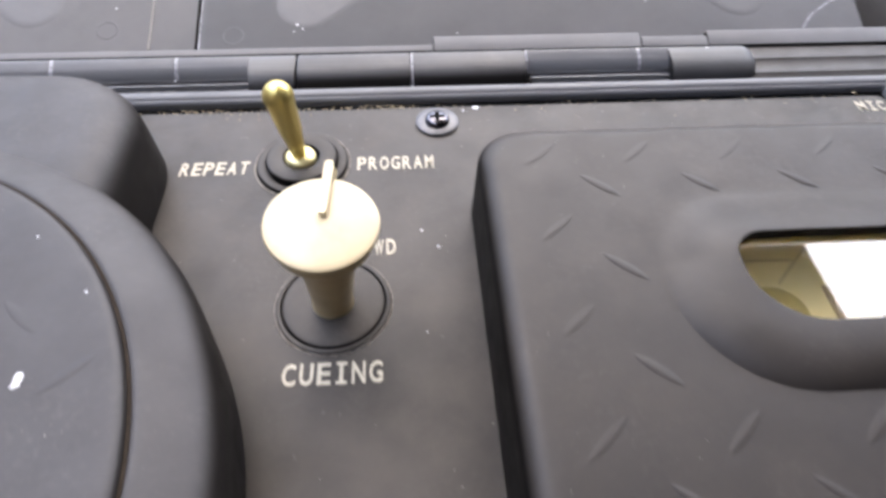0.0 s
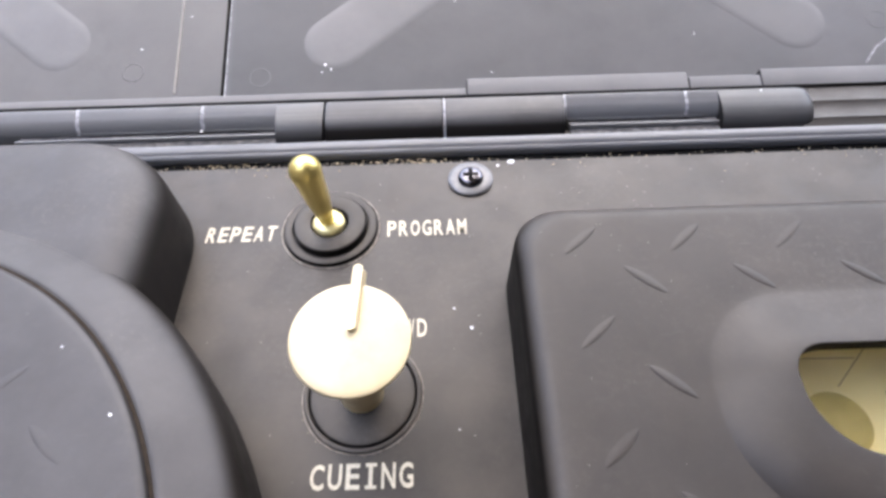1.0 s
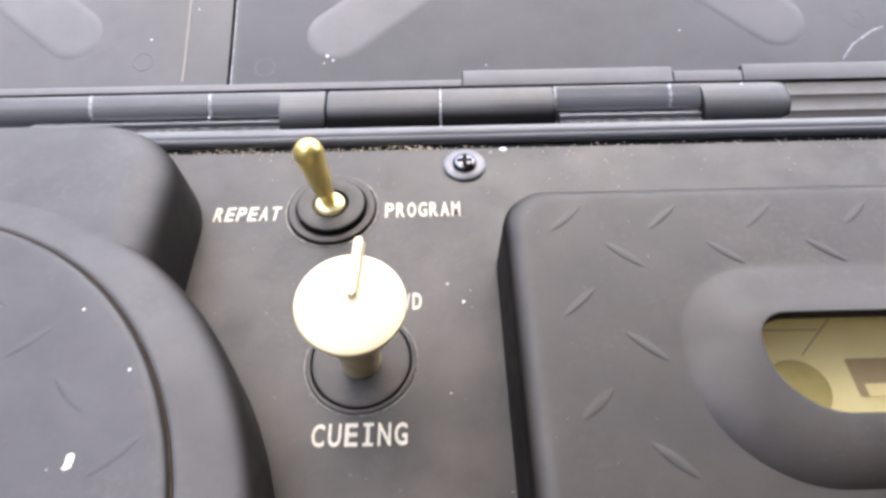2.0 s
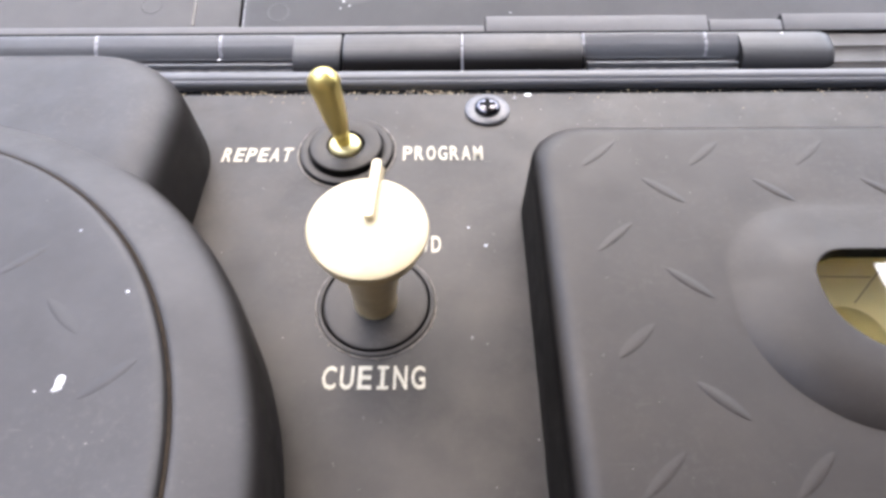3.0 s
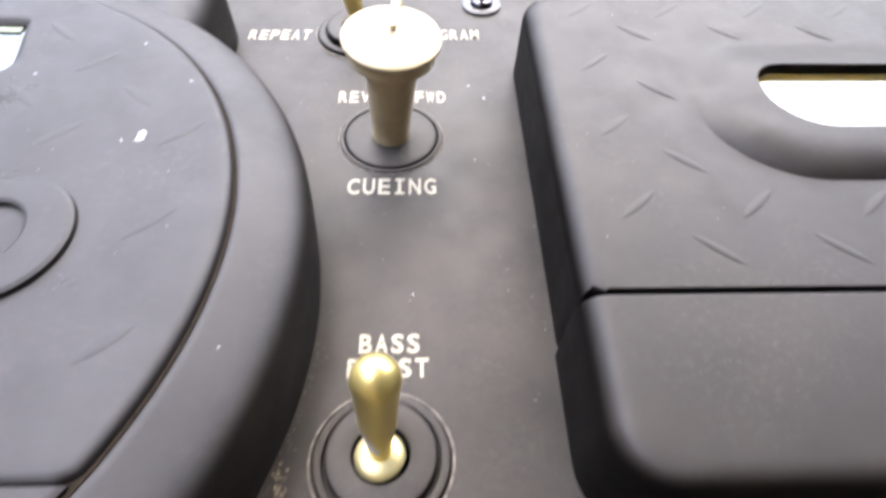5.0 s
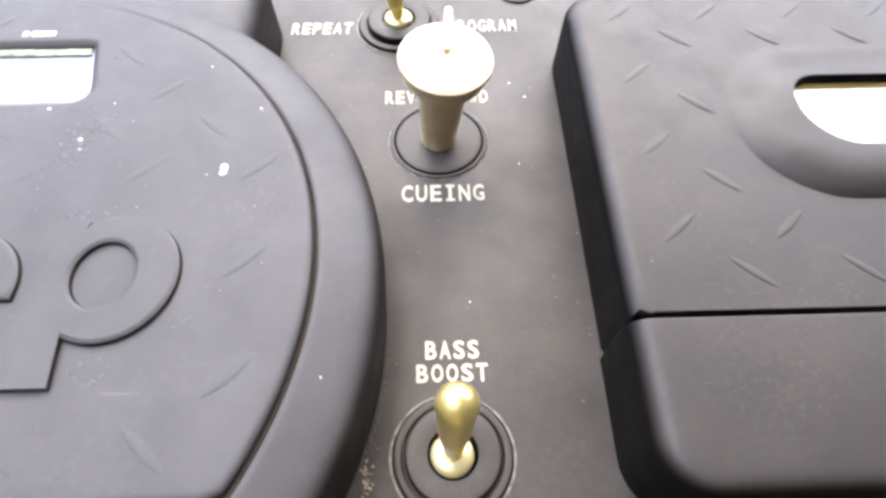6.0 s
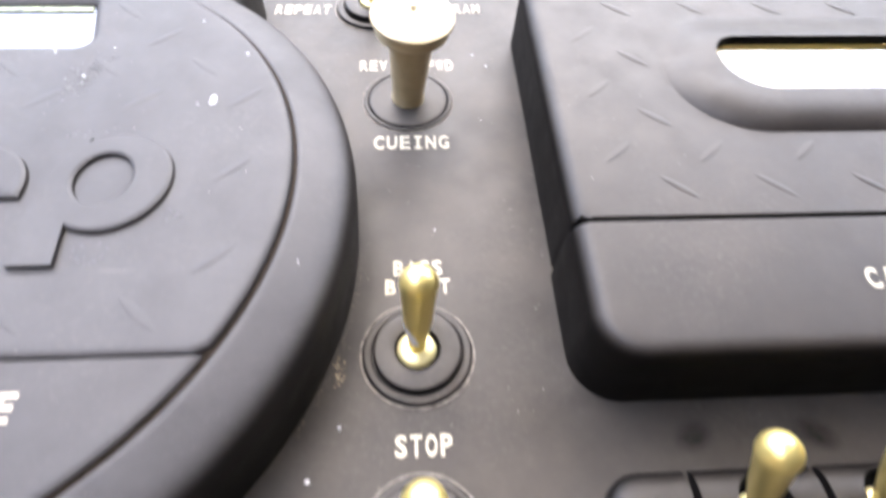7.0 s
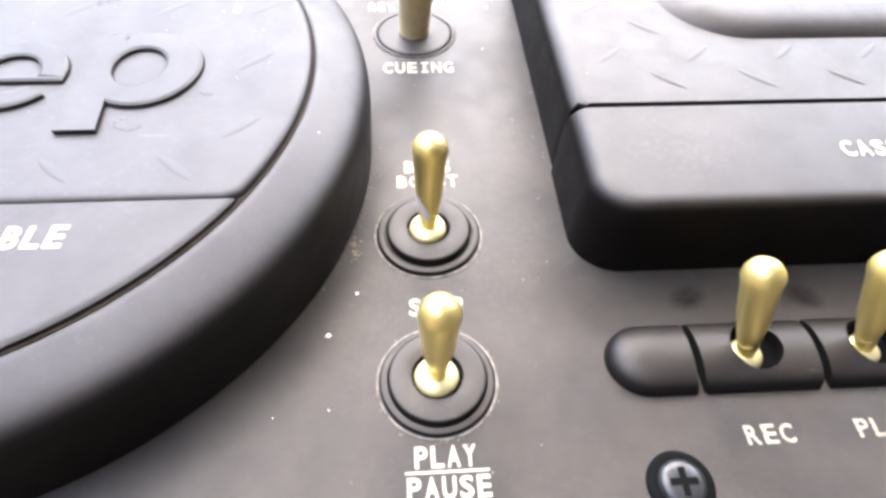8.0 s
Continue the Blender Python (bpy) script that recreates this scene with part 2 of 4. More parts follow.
def slab(x0, x1, y0, y1, z0, z1, r=0.1, edge=0.05, bm=None):
    """A block with round corners and softened upper edges."""
    def inset(d):
        return max(r - d, 0.01)
    loops = [rounded(x0, x1, y0, y1, r, z0), rounded(x0, x1, y0, y1, r, z1 - edge)]
    for a in (30, 60, 90):
        d = edge * (1 - math.cos(radians(a)))
        loops.append(rounded(x0 + d, x1 - d, y0 + d, y1 - d, inset(d), z1 - edge + edge * math.sin(radians(a))))
    return loft(loops, True, True, bm)


def box(x0, x1, y0, y1, z0, z1, bm=None):
    bm = bm or bmesh.new()
    v = [bm.verts.new((x, y, z)) for z in (z0, z1) for x, y in ((x0, y0), (x1, y0), (x1, y1), (x0, y1))]
    for f in ((3, 2, 1, 0), (4, 5, 6, 7), (0, 1, 5, 4), (1, 2, 6, 5), (2, 3, 7, 6), (3, 0, 4, 7)):
        bm.faces.new([v[i] for i in f])
    return bm


def bar_along_x(x0, x1, profile, n=2, bm=None):
    """A closed section in y and z drawn out along x."""
    bm = bm or bmesh.new()
    ends = [[bm.verts.new((x, y, z)) for y, z in profile] for x in np.linspace(x0, x1, n)]
    m = len(profile)
    for a, b in zip(ends, ends[1:]):
        for i in range(m):
            bm.faces.new((a[i], a[(i + 1) % m], b[(i + 1) % m], b[i]))
    bm.faces.new(ends[0])
    bm.faces.new(ends[-1])
    return bm


# ---- lettering: built-in font, set to one pitch ----
GLYPHS = {}


def load_glyphs(letters):
    made = {}
    for ch in letters:
        cu = bpy.data.curves.new("glyph", "FONT")
        cu.body, cu.size, cu.offset, cu.extrude, cu.resolution_u = ch, 1.0, 0.02, 0.004, 3
        made[ch] = new("glyph", cu)
    deps = bpy.context.evaluated_depsgraph_get()
    for ch, ob in made.items():
        me = ob.evaluated_get(deps).to_mesh()
        GLYPHS[ch] = ([tuple(v.co) for v in me.vertices], [tuple(p.vertices) for p in me.polygons])
        ob.evaluated_get(deps).to_mesh_clear()
        cu = ob.data
        bpy.data.objects.remove(ob)
        bpy.data.curves.remove(cu)


load_glyphs(sorted(set("REPEATPROGRAMREVFWDCUEINGBASSBOOSTSTOPPLAYPAUSERECMICABLECASSETTE")))


def word(text, x0, x1, y0, y1, z, parent, slant=0.0, ink=None):
    """A printed word between x0 and x1, with capitals from y0 up to y1; each letter is a piece."""
    pitch = (x1 - x0) / (len(text) - 0.22)
    for i, ch in enumerate(text):
        bm = bmesh.new()
        co, faces = GLYPHS[ch]
        xs, ys = [c[0] for c in co], [c[1] for c in co]
        gx0, gx1, gy0, gy1 = min(xs), max(xs), min(ys), max(ys)
        wide = pitch * 0.78
        left = x0 + i * pitch
        if ch == "I":
            left, wide = left + wide * 0.36, wide * 0.28
        verts = []
        for x, y, z_ in co:
            u, v = (x - gx0) / (gx1 - gx0), (y - gy0) / (gy1 - gy0)
            verts.append(bm.verts.new((left + u * wide + slant * v * (y1 - y0), y0 + v * (y1 - y0), z + 0.012 + z_ * 0.6)))
        for f in faces:
            bm.faces.new([verts[k] for k in f])
        if ch == "I":
            cell = x0 + i * pitch
            for s in (y0, y1 - 0.14 * (y1 - y0)):
                box(cell + pitch * 0.1, cell + pitch * 0.72, s, s + 0.14 * (y1 - y0), z + 0.009, z + 0.0155, bm)
        finish(bm, "letter", ink or INK, parent, "", 0)


# ---- unseen surroundings: ground, floor, roof and light-blocking walls ----
def block(name, x0, x1, y0, y1, z0, z1, material, label, category):
    ob = finish(box(x0, x1, y0, y1, z0, z1), name, material, None, "", 0)
    return tagged(ob, label, category, kind="structure")


# Ground out of view, kept pale to bounce light upward
block("ground", -60000, 60000, -60000, 60000, -60, -16, YARD, "unseen pale ground reaching to the horizon", "ground")
block("floor", -420, 420, -260, 330, -15.9, -12, CONCRETE, "grey concrete patio floor", "floor")
# Unseen roof: front and right edges fit window reflections; its reach tunes the light
block("ceiling", -22, 170, -140, 150, 190, 200, SOFFIT, "unseen brown roof overhead, dimming the light", "ceiling")
# Dark walls out of view, added to keep sky off front and sides
block("unseen_wall_south", -700, 700, -170, -140.5, -11.9, 285, STUCCO, "unseen dark brown wall added behind to block light", "wall")

block("unseen_wall_east", 155, 170, -140, 70, -11.8, 189.6, STUCCO, "unseen dark brown side wall added to block light", "wall")
block("unseen_wall_west", -215, -200, -140, 120, -11.8, 189.6, STUCCO, "unseen dark brown side wall added to block light", "wall")
# Tree ring out of view, added to darken low reflections
hedge = bmesh.new()
turns = 180
tops = [hedge.verts.new((r * math.cos(2 * math.pi * i / turns), r * math.sin(2 * math.pi * i / turns), 430 + 220 * noise.noise((i * 0.35, 3.0, 0.0)) + 90 * noise.noise((i * 1.7, 8.0, 0.0))))
        for i in range(turns) for r in (1500 + 80 * noise.noise((i * 0.8, 1.0, 0.0)),)]
feet = [hedge.verts.new((v.co.x * 0.97, v.co.y * 0.97, -20)) for v in tops]
back = [hedge.verts.new((v.co.x * 1.15, v.co.y * 1.15, -20)) for v in tops]
for i in range(turns):
    j = (i + 1) % turns
    hedge.faces.new((feet[i], feet[j], tops[j], tops[i]))
    hedge.faces.new((tops[i], tops[j], back[j], back[i]))
tagged(finish(hedge, "backdrop", FOLIAGE), "unseen dark green trees added to dim the low sky", "trees", kind="structure")

# ---- the boombox: case, control panel, hinge and opened cover ----
boombox = thing("boombox", "black rugged plastic boombox lying flat with its cover open", "boombox", 0, 0, -12)


def case_part(name, bm, material, label="", smooth=40.0):
    bmesh.ops.translate(bm, vec=(0, 0, 12), verts=bm.verts)
    return part(name, bm, material, boombox, label, smooth)


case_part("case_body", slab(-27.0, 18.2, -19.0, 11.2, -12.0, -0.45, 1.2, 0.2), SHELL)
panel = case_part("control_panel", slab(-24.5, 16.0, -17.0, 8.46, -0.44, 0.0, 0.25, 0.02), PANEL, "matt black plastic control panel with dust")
case_part("panel_gap", slab(-24.6, 16.25, -17.1, 8.95, -0.43, -0.12, 0.25, 0.02), PIT)
rim_section = [(8.79, -0.4), (8.79, 0.0), (8.8, 0.05), (8.835, 0.095), (8.88, 0.115), (8.91, 0.105), (8.935, 0.108), (8.97, 0.15), (9.03, 0.175), (9.2, 0.185), (9.26, 0.15), (9.29, -0.4)]
case_part("back_rim", bar_along_x(-26.9, 18.1, rim_section), HINGE, "ridged black case edge")
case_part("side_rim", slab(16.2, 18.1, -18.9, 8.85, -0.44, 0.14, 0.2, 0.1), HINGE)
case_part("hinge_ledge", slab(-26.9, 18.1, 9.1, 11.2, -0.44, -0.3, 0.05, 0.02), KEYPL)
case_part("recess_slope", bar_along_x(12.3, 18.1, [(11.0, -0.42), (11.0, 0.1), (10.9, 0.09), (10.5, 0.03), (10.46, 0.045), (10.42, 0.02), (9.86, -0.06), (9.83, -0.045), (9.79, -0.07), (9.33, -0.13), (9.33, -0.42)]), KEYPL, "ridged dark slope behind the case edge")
for x0, x1 in ((-10.6, -3.0), (5.55, 9.9)):
    case_part("grit_strip", slab(x0, x1, 9.3, 10.35, -0.31, -0.14, 0.03, 0.02), FUZZ, "gritty dark strip below the hinge")
    case_part("hinge_ridge", slab(x0, x1, 9.8, 9.88, -0.3, -0.02, 0.02, 0.02), HINGE, "thin ridge below the hinge")


# section of the hinge barrel from the front over the crown to the back, with two fine moulded ridges
BACK_EDGE = [(10.68, 0.345), (10.71, 0.355), (10.75, 0.335), (10.79, 0.26), (10.82, 0.13), (10.83, -0.44)]
HIGH = [(10.12, -0.4), (10.12, -0.12), (10.135, -0.04), (10.18, 0.05), (10.25, 0.14), (10.33, 0.205), (10.36, 0.226), (10.4, 0.243), (10.48, 0.28), (10.57, 0.315), (10.64, 0.338)] + BACK_EDGE
LOW = [(9.52, -0.44), (9.53, -0.3), (9.57, -0.15), (9.65, -0.01), (9.76, 0.11), (9.88, 0.195), (10.0, 0.25), (10.12, 0.285), (10.25, 0.31), (10.38, 0.33), (10.5, 0.345), (10.6, 0.35), (10.64, 0.35)] + BACK_EDGE


def knuckle(x0, x1, low, round_end=False):
    """One length of the hinge barrel: 0 ends above the ledge, 1 curves down to the case edge."""
    section = HIGH if low == 0 else LOW
    cy, cz = 10.4, 0.0
    joined = x0 in (-3.0, 9.95)
    xs = [(x0, 0.999)] if joined else [(x0, 0.955), (x0 + 0.03, 0.985), (x0 + 0.08, 1.0)]
    xs += [(x1, 0.999)] if x1 in (-3.0, 9.95) else [(x1 - 0.08, 1.0), (x1 - 0.03, 0.985), (x1, 0.955)]
    if round_end:
        xs = [(x0, 0.999), (x0 + 0.06, 1.0), (x1 - 0.42, 1.0), (x1 - 0.27, 0.97), (x1 - 0.14, 0.89), (x1 - 0.05, 0.77), (x1, 0.6)]
    loops = [[(x, cy + (y - cy) * k, cz + (z - cz) * k) for y, z in section] for x, k in xs]
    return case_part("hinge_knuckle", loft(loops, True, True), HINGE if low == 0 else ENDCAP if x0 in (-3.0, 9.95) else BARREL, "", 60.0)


for x0, x1, low, end in ((-16.2, -12.58, 1, False), (-12.53, -8.91, 0, False), (-8.85, -5.26, 0, False), (-5.2, -3.0, 0, False), (-3.0, -1.63, 1, False),
                         (-1.57, 1.85, 1, False), (1.91, 5.39, 1, False), (5.45, 8.96, 0, False), (9.02, 9.95, 0, False), (9.95, 12.68, 1, True)):
    knuckle(x0, x1, low, end)


def scraped_joint(x, wide, low=False):
    """A pale worn band round the end of a knuckle, uneven in width."""
    section = (LOW if low else HIGH)[1:-1]
    loops = []
    for e in (0, 1):
        loops.append([(x + (wide * (0.55 + 0.6 * abs(noise.noise((i * 0.9, x, 2.0)))) if e else -0.02), 10.4 + (y - 10.4) * 1.004, z * 1.004 + 0.002) for i, (y, z) in enumerate(section)])
    return case_part("scraped_edge", loft(loops, True, True), SCRAPE, "pale scraped joint of the hinge")


for x, wide in ((-12.55, 0.07), (-8.87, 0.13), (-5.22, 0.13), (5.44, 0.06), (8.99, 0.11)):
    scraped_joint(x, wide)
scraped_joint(1.89, 0.05, True)
# rubbed lower lips of the barrel
for x0, x1 in ((-8.8, -3.05), (5.5, 9.5)):
    case_part("scraped_edge", bar_along_x(x0, x1, [(10.09, -0.1), (10.085, -0.07), (10.1, -0.045), (10.13, -0.045), (10.13, -0.1)]), HINGE, "rubbed lower lip of the hinge")
cover = thing("boombox_cover", "scuffed dark grey plastic boombox cover folded open", "cover", 0, 11.3, -12)


def cover_part(name, bm, material, label="", smooth=40.0):
    """Built flat behind the hinge, then raised about the hinge line."""
    bmesh.ops.rotate(bm, cent=(0, 11.5, -0.3), matrix=Matrix.Rotation(radians(20), 3, "X"), verts=bm.verts)
    bmesh.ops.translate(bm, vec=(0, -11.3, 12), verts=bm.verts)
    return part(name, bm, material, cover, label, smooth)


cover_part("cover_panel", slab(-4.95, 17.45, 11.5, 42.0, -1.2, -0.3, 0.3, 0.05), LIDPL)
cover_part("cover_panel", slab(-27.0, -5.05, 11.5, 42.0, -1.2, -0.33, 0.3, 0.05), LIDPL)
# Dark strip added to keep the corner beyond the cover black
cover_part("cover_dark_strip", slab(17.47, 20.5, 11.5, 42.0, -1.3, -0.8, 0.1, 0.05), KEYPL, "added dark strip beyond the cover's edge")
# stepped lip beside the hinge, level with the case
for x0, x1, y1 in ((-27.0, 2.6, 11.3), (2.61, 9.3, 11.63), (9.31, 11.5, 11.46), (11.51, 18.1, 11.66)):
    lip = slab(x0, x1, 11.03, y1, -0.6, 0.18, 0.04, 0.035)
    bmesh.ops.rotate(lip, cent=(0, 11.03, 0.18), matrix=Matrix.Rotation(radians(17), 3, "X"), verts=lip.verts)
    bmesh.ops.translate(lip, vec=(0, -11.3, 12), verts=lip.verts)
    part("cover_lip", lip, LIDPL, cover)
cover_part("cover_rib", slab(-6.56, -6.48, 12.0, 39.0, -0.4, -0.3, 0.03, 0.02), DUST, "pale rubbed rib")
cover_part("scraped_edge", slab(-4.955, -4.915, 11.7, 33.0, -0.32, -0.296, 0.01, 0.003), SCRAPE, "pale scraped edge of the cover panel")


def capsule(x, y, angle, length, width, z, rise):
    """A bar with round ends that starts at (x, y) and runs along the angle, its edges sloped."""
    n, c, s = 12, math.cos(radians(angle)), math.sin(radians(angle))

    def outline(w, h):
        pts = [(length + w * math.cos(radians(-90 + 180 * i / n)), w * math.sin(radians(-90 + 180 * i / n))) for i in range(n + 1)]
        pts += [(w * math.cos(radians(90 + 180 * i / n)), w * math.sin(radians(90 + 180 * i / n))) for i in range(n + 1)]
        return [(x + a * c - b * s, y + a * s + b * c, h) for a, b in pts]

    return loft([outline(width / 2, z), outline(width * (0.5 - rise), z + rise * 0.5), outline(width * 0.36, z + rise)], True, True)


for x, y, a in ((-10.4, 13.95, 140), (-1.5, 13.65, 38), (13.3, 13.9, 140)):
    cover_part("embossed_bar", capsule(x, y, a, 14.0, 2.0, -0.3 if x > -5 else -0.33, 0.004), LIDPL, "raised scuffed bar")
for x, y, a, l in ((15.3, 12.35, 52, 0.7), (15.75, 12.9, 35, 0.9), (16.5, 13.42, 20, 0.4)):
    cover_part("scratch", capsule(x, y, a, l, 0.06, -0.302, 0.006), SCRAPE, "pale scratch in the cover")
for x, y, top in ((-3.85, 12.45, -0.29), (-7.9, 12.8, -0.322), (16.0, 13.9, -0.292)):
    cover_part("moulding_mark", lathe([(0.35, -0.34), (0.34, top - 0.005), (0.32, top), (0.3, top - 0.005), (0.29, -0.34)], 24, False, False, x, y), LIDPL)

# lettering on the panel
for args in (("REPEAT", -4.25, -2.5, 5.88, 6.36, 0.07), ("PROGRAM", 0.33, 2.34, 5.9, 6.4, 0.0), ("REV", -1.45, -0.66, 3.04, 3.5, 0.0), ("FWD", 0.52, 1.3, 3.04, 3.5, 0.0),
             ("CUEING", -1.0, 1.0, -0.2, 0.29, 0.0), ("BASS", -0.49, 0.62, -4.2, -3.8, 0.0), ("BOOST", -0.68, 0.78, -4.69, -4.31, 0.0), ("STOP", -0.48, 0.62, -8.28, -7.86, 0.0),
             ("PLAY", -0.47, 0.6, -11.34, -10.96, 0.0), ("PAUSE", -0.61, 0.81, -11.86, -11.49, 0.0), ("REC", 5.5, 6.4, -11.23, -10.87, 0.0),
             ("PLAY", 7.6, 8.75, -11.2, -10.85, 0.0), ("MIC", 14.98, 15.85, 7.75, 8.2, 0.0)):
    word(args[0], *args[1:5], 12.0, panel, args[5], WORN if args[1] > 5.0 and args[3] < 0 else INK)
part("printed_line", box(-0.64, 0.81, -11.43, -11.39, 12.004, 12.012), INK, panel, "cream printed rule", 0)

# ---- disc player housing and lid ----
CX, CY = -10.0, -3.42
player = thing("disc_player", "round black disc player lid with tread pattern", "disc player", CX, CY, 0)
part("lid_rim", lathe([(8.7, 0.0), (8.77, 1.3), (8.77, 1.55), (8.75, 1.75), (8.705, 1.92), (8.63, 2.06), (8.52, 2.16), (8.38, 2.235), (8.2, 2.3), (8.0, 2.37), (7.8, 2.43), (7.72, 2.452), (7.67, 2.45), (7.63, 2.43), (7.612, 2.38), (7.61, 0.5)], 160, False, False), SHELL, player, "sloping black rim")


def at_player(bm):
    bmesh.ops.translate(bm, vec=(-CX, -CY, 0), verts=bm.verts)
    return bm


housing = bmesh.new()
hx0, hx1, hy0, hy1 = -15.6, -4.47, 0.5, 7.9
loft([rounded(hx0 + d, hx1 - d, hy0, hy1 - d, (0.3, 0.3, 2.5 - 0.7 * d, 2.5 - 0.7 * d), z, 14) for d, z in
      ((0.0, 0.0), (0.03, 0.9), (0.06, 1.35), (0.1, 1.55), (0.17, 1.73), (0.27, 1.88), (0.4, 2.0), (0.56, 2.085), (0.76, 2.14), (1.0, 2.165), (1.3, 2.17))], True, False, housing)
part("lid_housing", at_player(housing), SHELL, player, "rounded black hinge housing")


def disc_piece(y_low, y_high, r, z, edge, hole=None):
    """The part of a round plate between two chords."""
    def outline(rr, lo, hi):
        pts = []
        a0 = math.asin(max(-1.0, (lo - CY) / rr)) if lo > CY - rr else -math.pi / 2
        a1 = math.asin(min(1.0, (hi - CY) / rr)) if hi < CY + rr else math.pi / 2
        for i in range(81):
            a = a0 + (a1 - a0) * i / 80
            pts.append((rr * math.cos(a), rr * math.sin(a)))
        pts += [(-px, py) for px, py in reversed(pts)]
        return pts
    loops = []
    for d, zz in ((0.0, z - 0.6), (0.0, z - 2 * edge), (edge * 0.3, z - edge), (edge * 0.6, z - edge * 0.4), (edge, z)):
        loops.append([(px, py, zz) for px, py in outline(r - 5 * d, y_low + d if y_low > -90 else -99, y_high - d if y_high < 90 else 99)])
    return loft(loops, True, True)


GX, GY, GN = -10.1, 1.62, 240


def window_point(theta, d):
    x, y = reach(theta, GX, GY, -12.6 - d, -7.62 + d, 0.76 - d, 2.48 + d, (0.45 + d, 0.45 + d, 0.06 + d, 0.06 + d))
    return x - (y - 1.62) * 0.08 * (x - GX), y


def plate_point(theta, d):
    """Where a ray from the window's middle leaves the round plate, cut straight at the front."""
    c, s_ = math.cos(theta), math.sin(theta)
    ox, oy, r = GX - CX, GY - CY, 7.56 - d
    q = ox * c + oy * s_
    k = -q + math.sqrt(q * q - (ox * ox + oy * oy) + r * r)
    if s_ < 0:
        k = min(k, (-7.24 + d - GY) / s_)
    return GX + k * c, GY + k * s_


def plate_loop(f, d, z):
    return [(p[0] - CX, p[1] - CY, z) for p in (f(2 * math.pi * i / GN, d) for i in range(GN))]


plate_loops = [plate_loop(plate_point, d, z) for d, z in ((-0.02, 2.0), (-0.02, 2.47), (0.0, 2.53), (0.035, 2.572), (0.085, 2.593), (0.14, 2.6))]
plate_loops += [plate_loop(plate_point, 0.3, 2.6), plate_loop(window_point, 0.25, 2.6)]
plate_loops += [plate_loop(window_point, d, z) for d, z in ((0.17, 2.6), (0.13, 2.59), (0.02, 2.515), (0.0, 2.495), (0.0, 2.3))]
# Upright plate edge takes the same dark brown as the groove
part("plate_edge", loft(plate_loops[:2]), GROOVEBROWN, player, "dark brown edge of the lid plate")
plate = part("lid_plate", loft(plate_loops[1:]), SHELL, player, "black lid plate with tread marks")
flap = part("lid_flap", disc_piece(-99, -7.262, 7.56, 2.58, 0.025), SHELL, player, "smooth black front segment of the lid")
part("groove_floor", lathe([(7.63, 1.6), (7.63, 2.46), (7.3, 2.46)], 128, False, False), GROOVEBROWN, player, "dirt in the groove")
window_pane = part("window_pane", loft([plate_loop(window_point, 0.05, 2.42), plate_loop(window_point, 0.05, 2.46)], True, True), GLASS, player, "clear glossy window", 0)
window_pane.visible_shadow = False
part("window_backing", loft([plate_loop(window_point, 0.1, 2.1), plate_loop(window_point, 0.1, 2.15)], True, True), CREAM, player, "pale plate behind the window", 0)

# Glossy green strip paints the trees' reflection along the pane's far side
part("reflection_strip", slab(-12.5 - CX, -7.85 - CX, 2.24 - CY, 2.46 - CY, 2.465, 2.49, 0.03, 0.01), REFLECTGREEN, player, "window strip with the trees' green reflection painted on")

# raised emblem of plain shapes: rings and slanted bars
def emblem_ring(x, y, inner, outer, a0, a1):
    """A flat raised band between two ellipses (x, y, rx, ry, given about the point)."""
    n, bm = 64, bmesh.new()
    loops = []
    for i in range(n + 1):
        a = radians(a0 + (a1 - a0) * i / n)
        c, s_ = math.cos(a), math.sin(a)

        def at(e, grow, z):
            return bm.verts.new((x - CX + e[0] + (e[2] + grow) * c, y - CY + e[1] + (e[3] + grow) * s_, z))

        loops.append([at(inner, 0, 2.59), at(inner, 0.025, 2.68), at(inner, 0.09, 2.71), at(outer, -0.09, 2.71), at(outer, -0.025, 2.68), at(outer, 0, 2.59)])
    for p, q in zip(loops, loops[1:]):
        for k in range(6):
            bm.faces.new((p[k], p[(k + 1) % 6], q[(k + 1) % 6], q[k]))
    if abs(a1 - a0) < 359.9:
        bm.faces.new(loops[0])
        bm.faces.new(loops[-1])
    return bm


def emblem_bar(pts, drop=0.0):
    bm = bmesh.new()
    cx, cy = sum(p[0] for p in pts) / len(pts), sum(p[1] for p in pts) / len(pts)

    def shrink(d, z):
        return [(x - CX - d * (1 if x > cx else -1), y - CY - d * (1 if y > cy else -1), z) for x, y in pts]

    return loft([shrink(0, 2.59), shrink(0.025, 2.675 + drop), shrink(0.08, 2.705 + drop)], True, True, bm)


part("emblem_ring", emblem_ring(-5.9, -3.55, (-0.1, 0.04, 0.52, 0.63), (0.03, 0.0, 1.2, 1.27), 0, 360), SHELL, player, "raised plain ring", 15)
stem = [(-7.12, -5.53), (-6.33, -5.53), (-6.39, -4.6), (-6.62, -4.4), (-6.62, -2.8), (-6.45, -2.45), (-7.2, -2.45)]
part("emblem_bar", loft([[(x - CX, y - CY, z) for x, y in stem] for z in (2.59, 2.708)], True, True), SHELL, player, "raised plain bar", 0)
part("emblem_arc", emblem_ring(-8.55, -3.7, (0.0, 0.0, 0.55, 0.6), (0.0, 0.0, 1.15, 1.15), -8, 322), SHELL, player, "raised plain arc", 15)
part("emblem_bar", emblem_bar([(-9.3, -3.98), (-7.42, -3.98), (-7.4, -3.76), (-9.3, -3.76)], -0.004), SHELL, player, "raised plain bar", 0)
word("ABLE", -7.53 - CX, -6.16 - CX, -8.29 - CY, -7.81 - CY, 2.575, flap, 0.08)
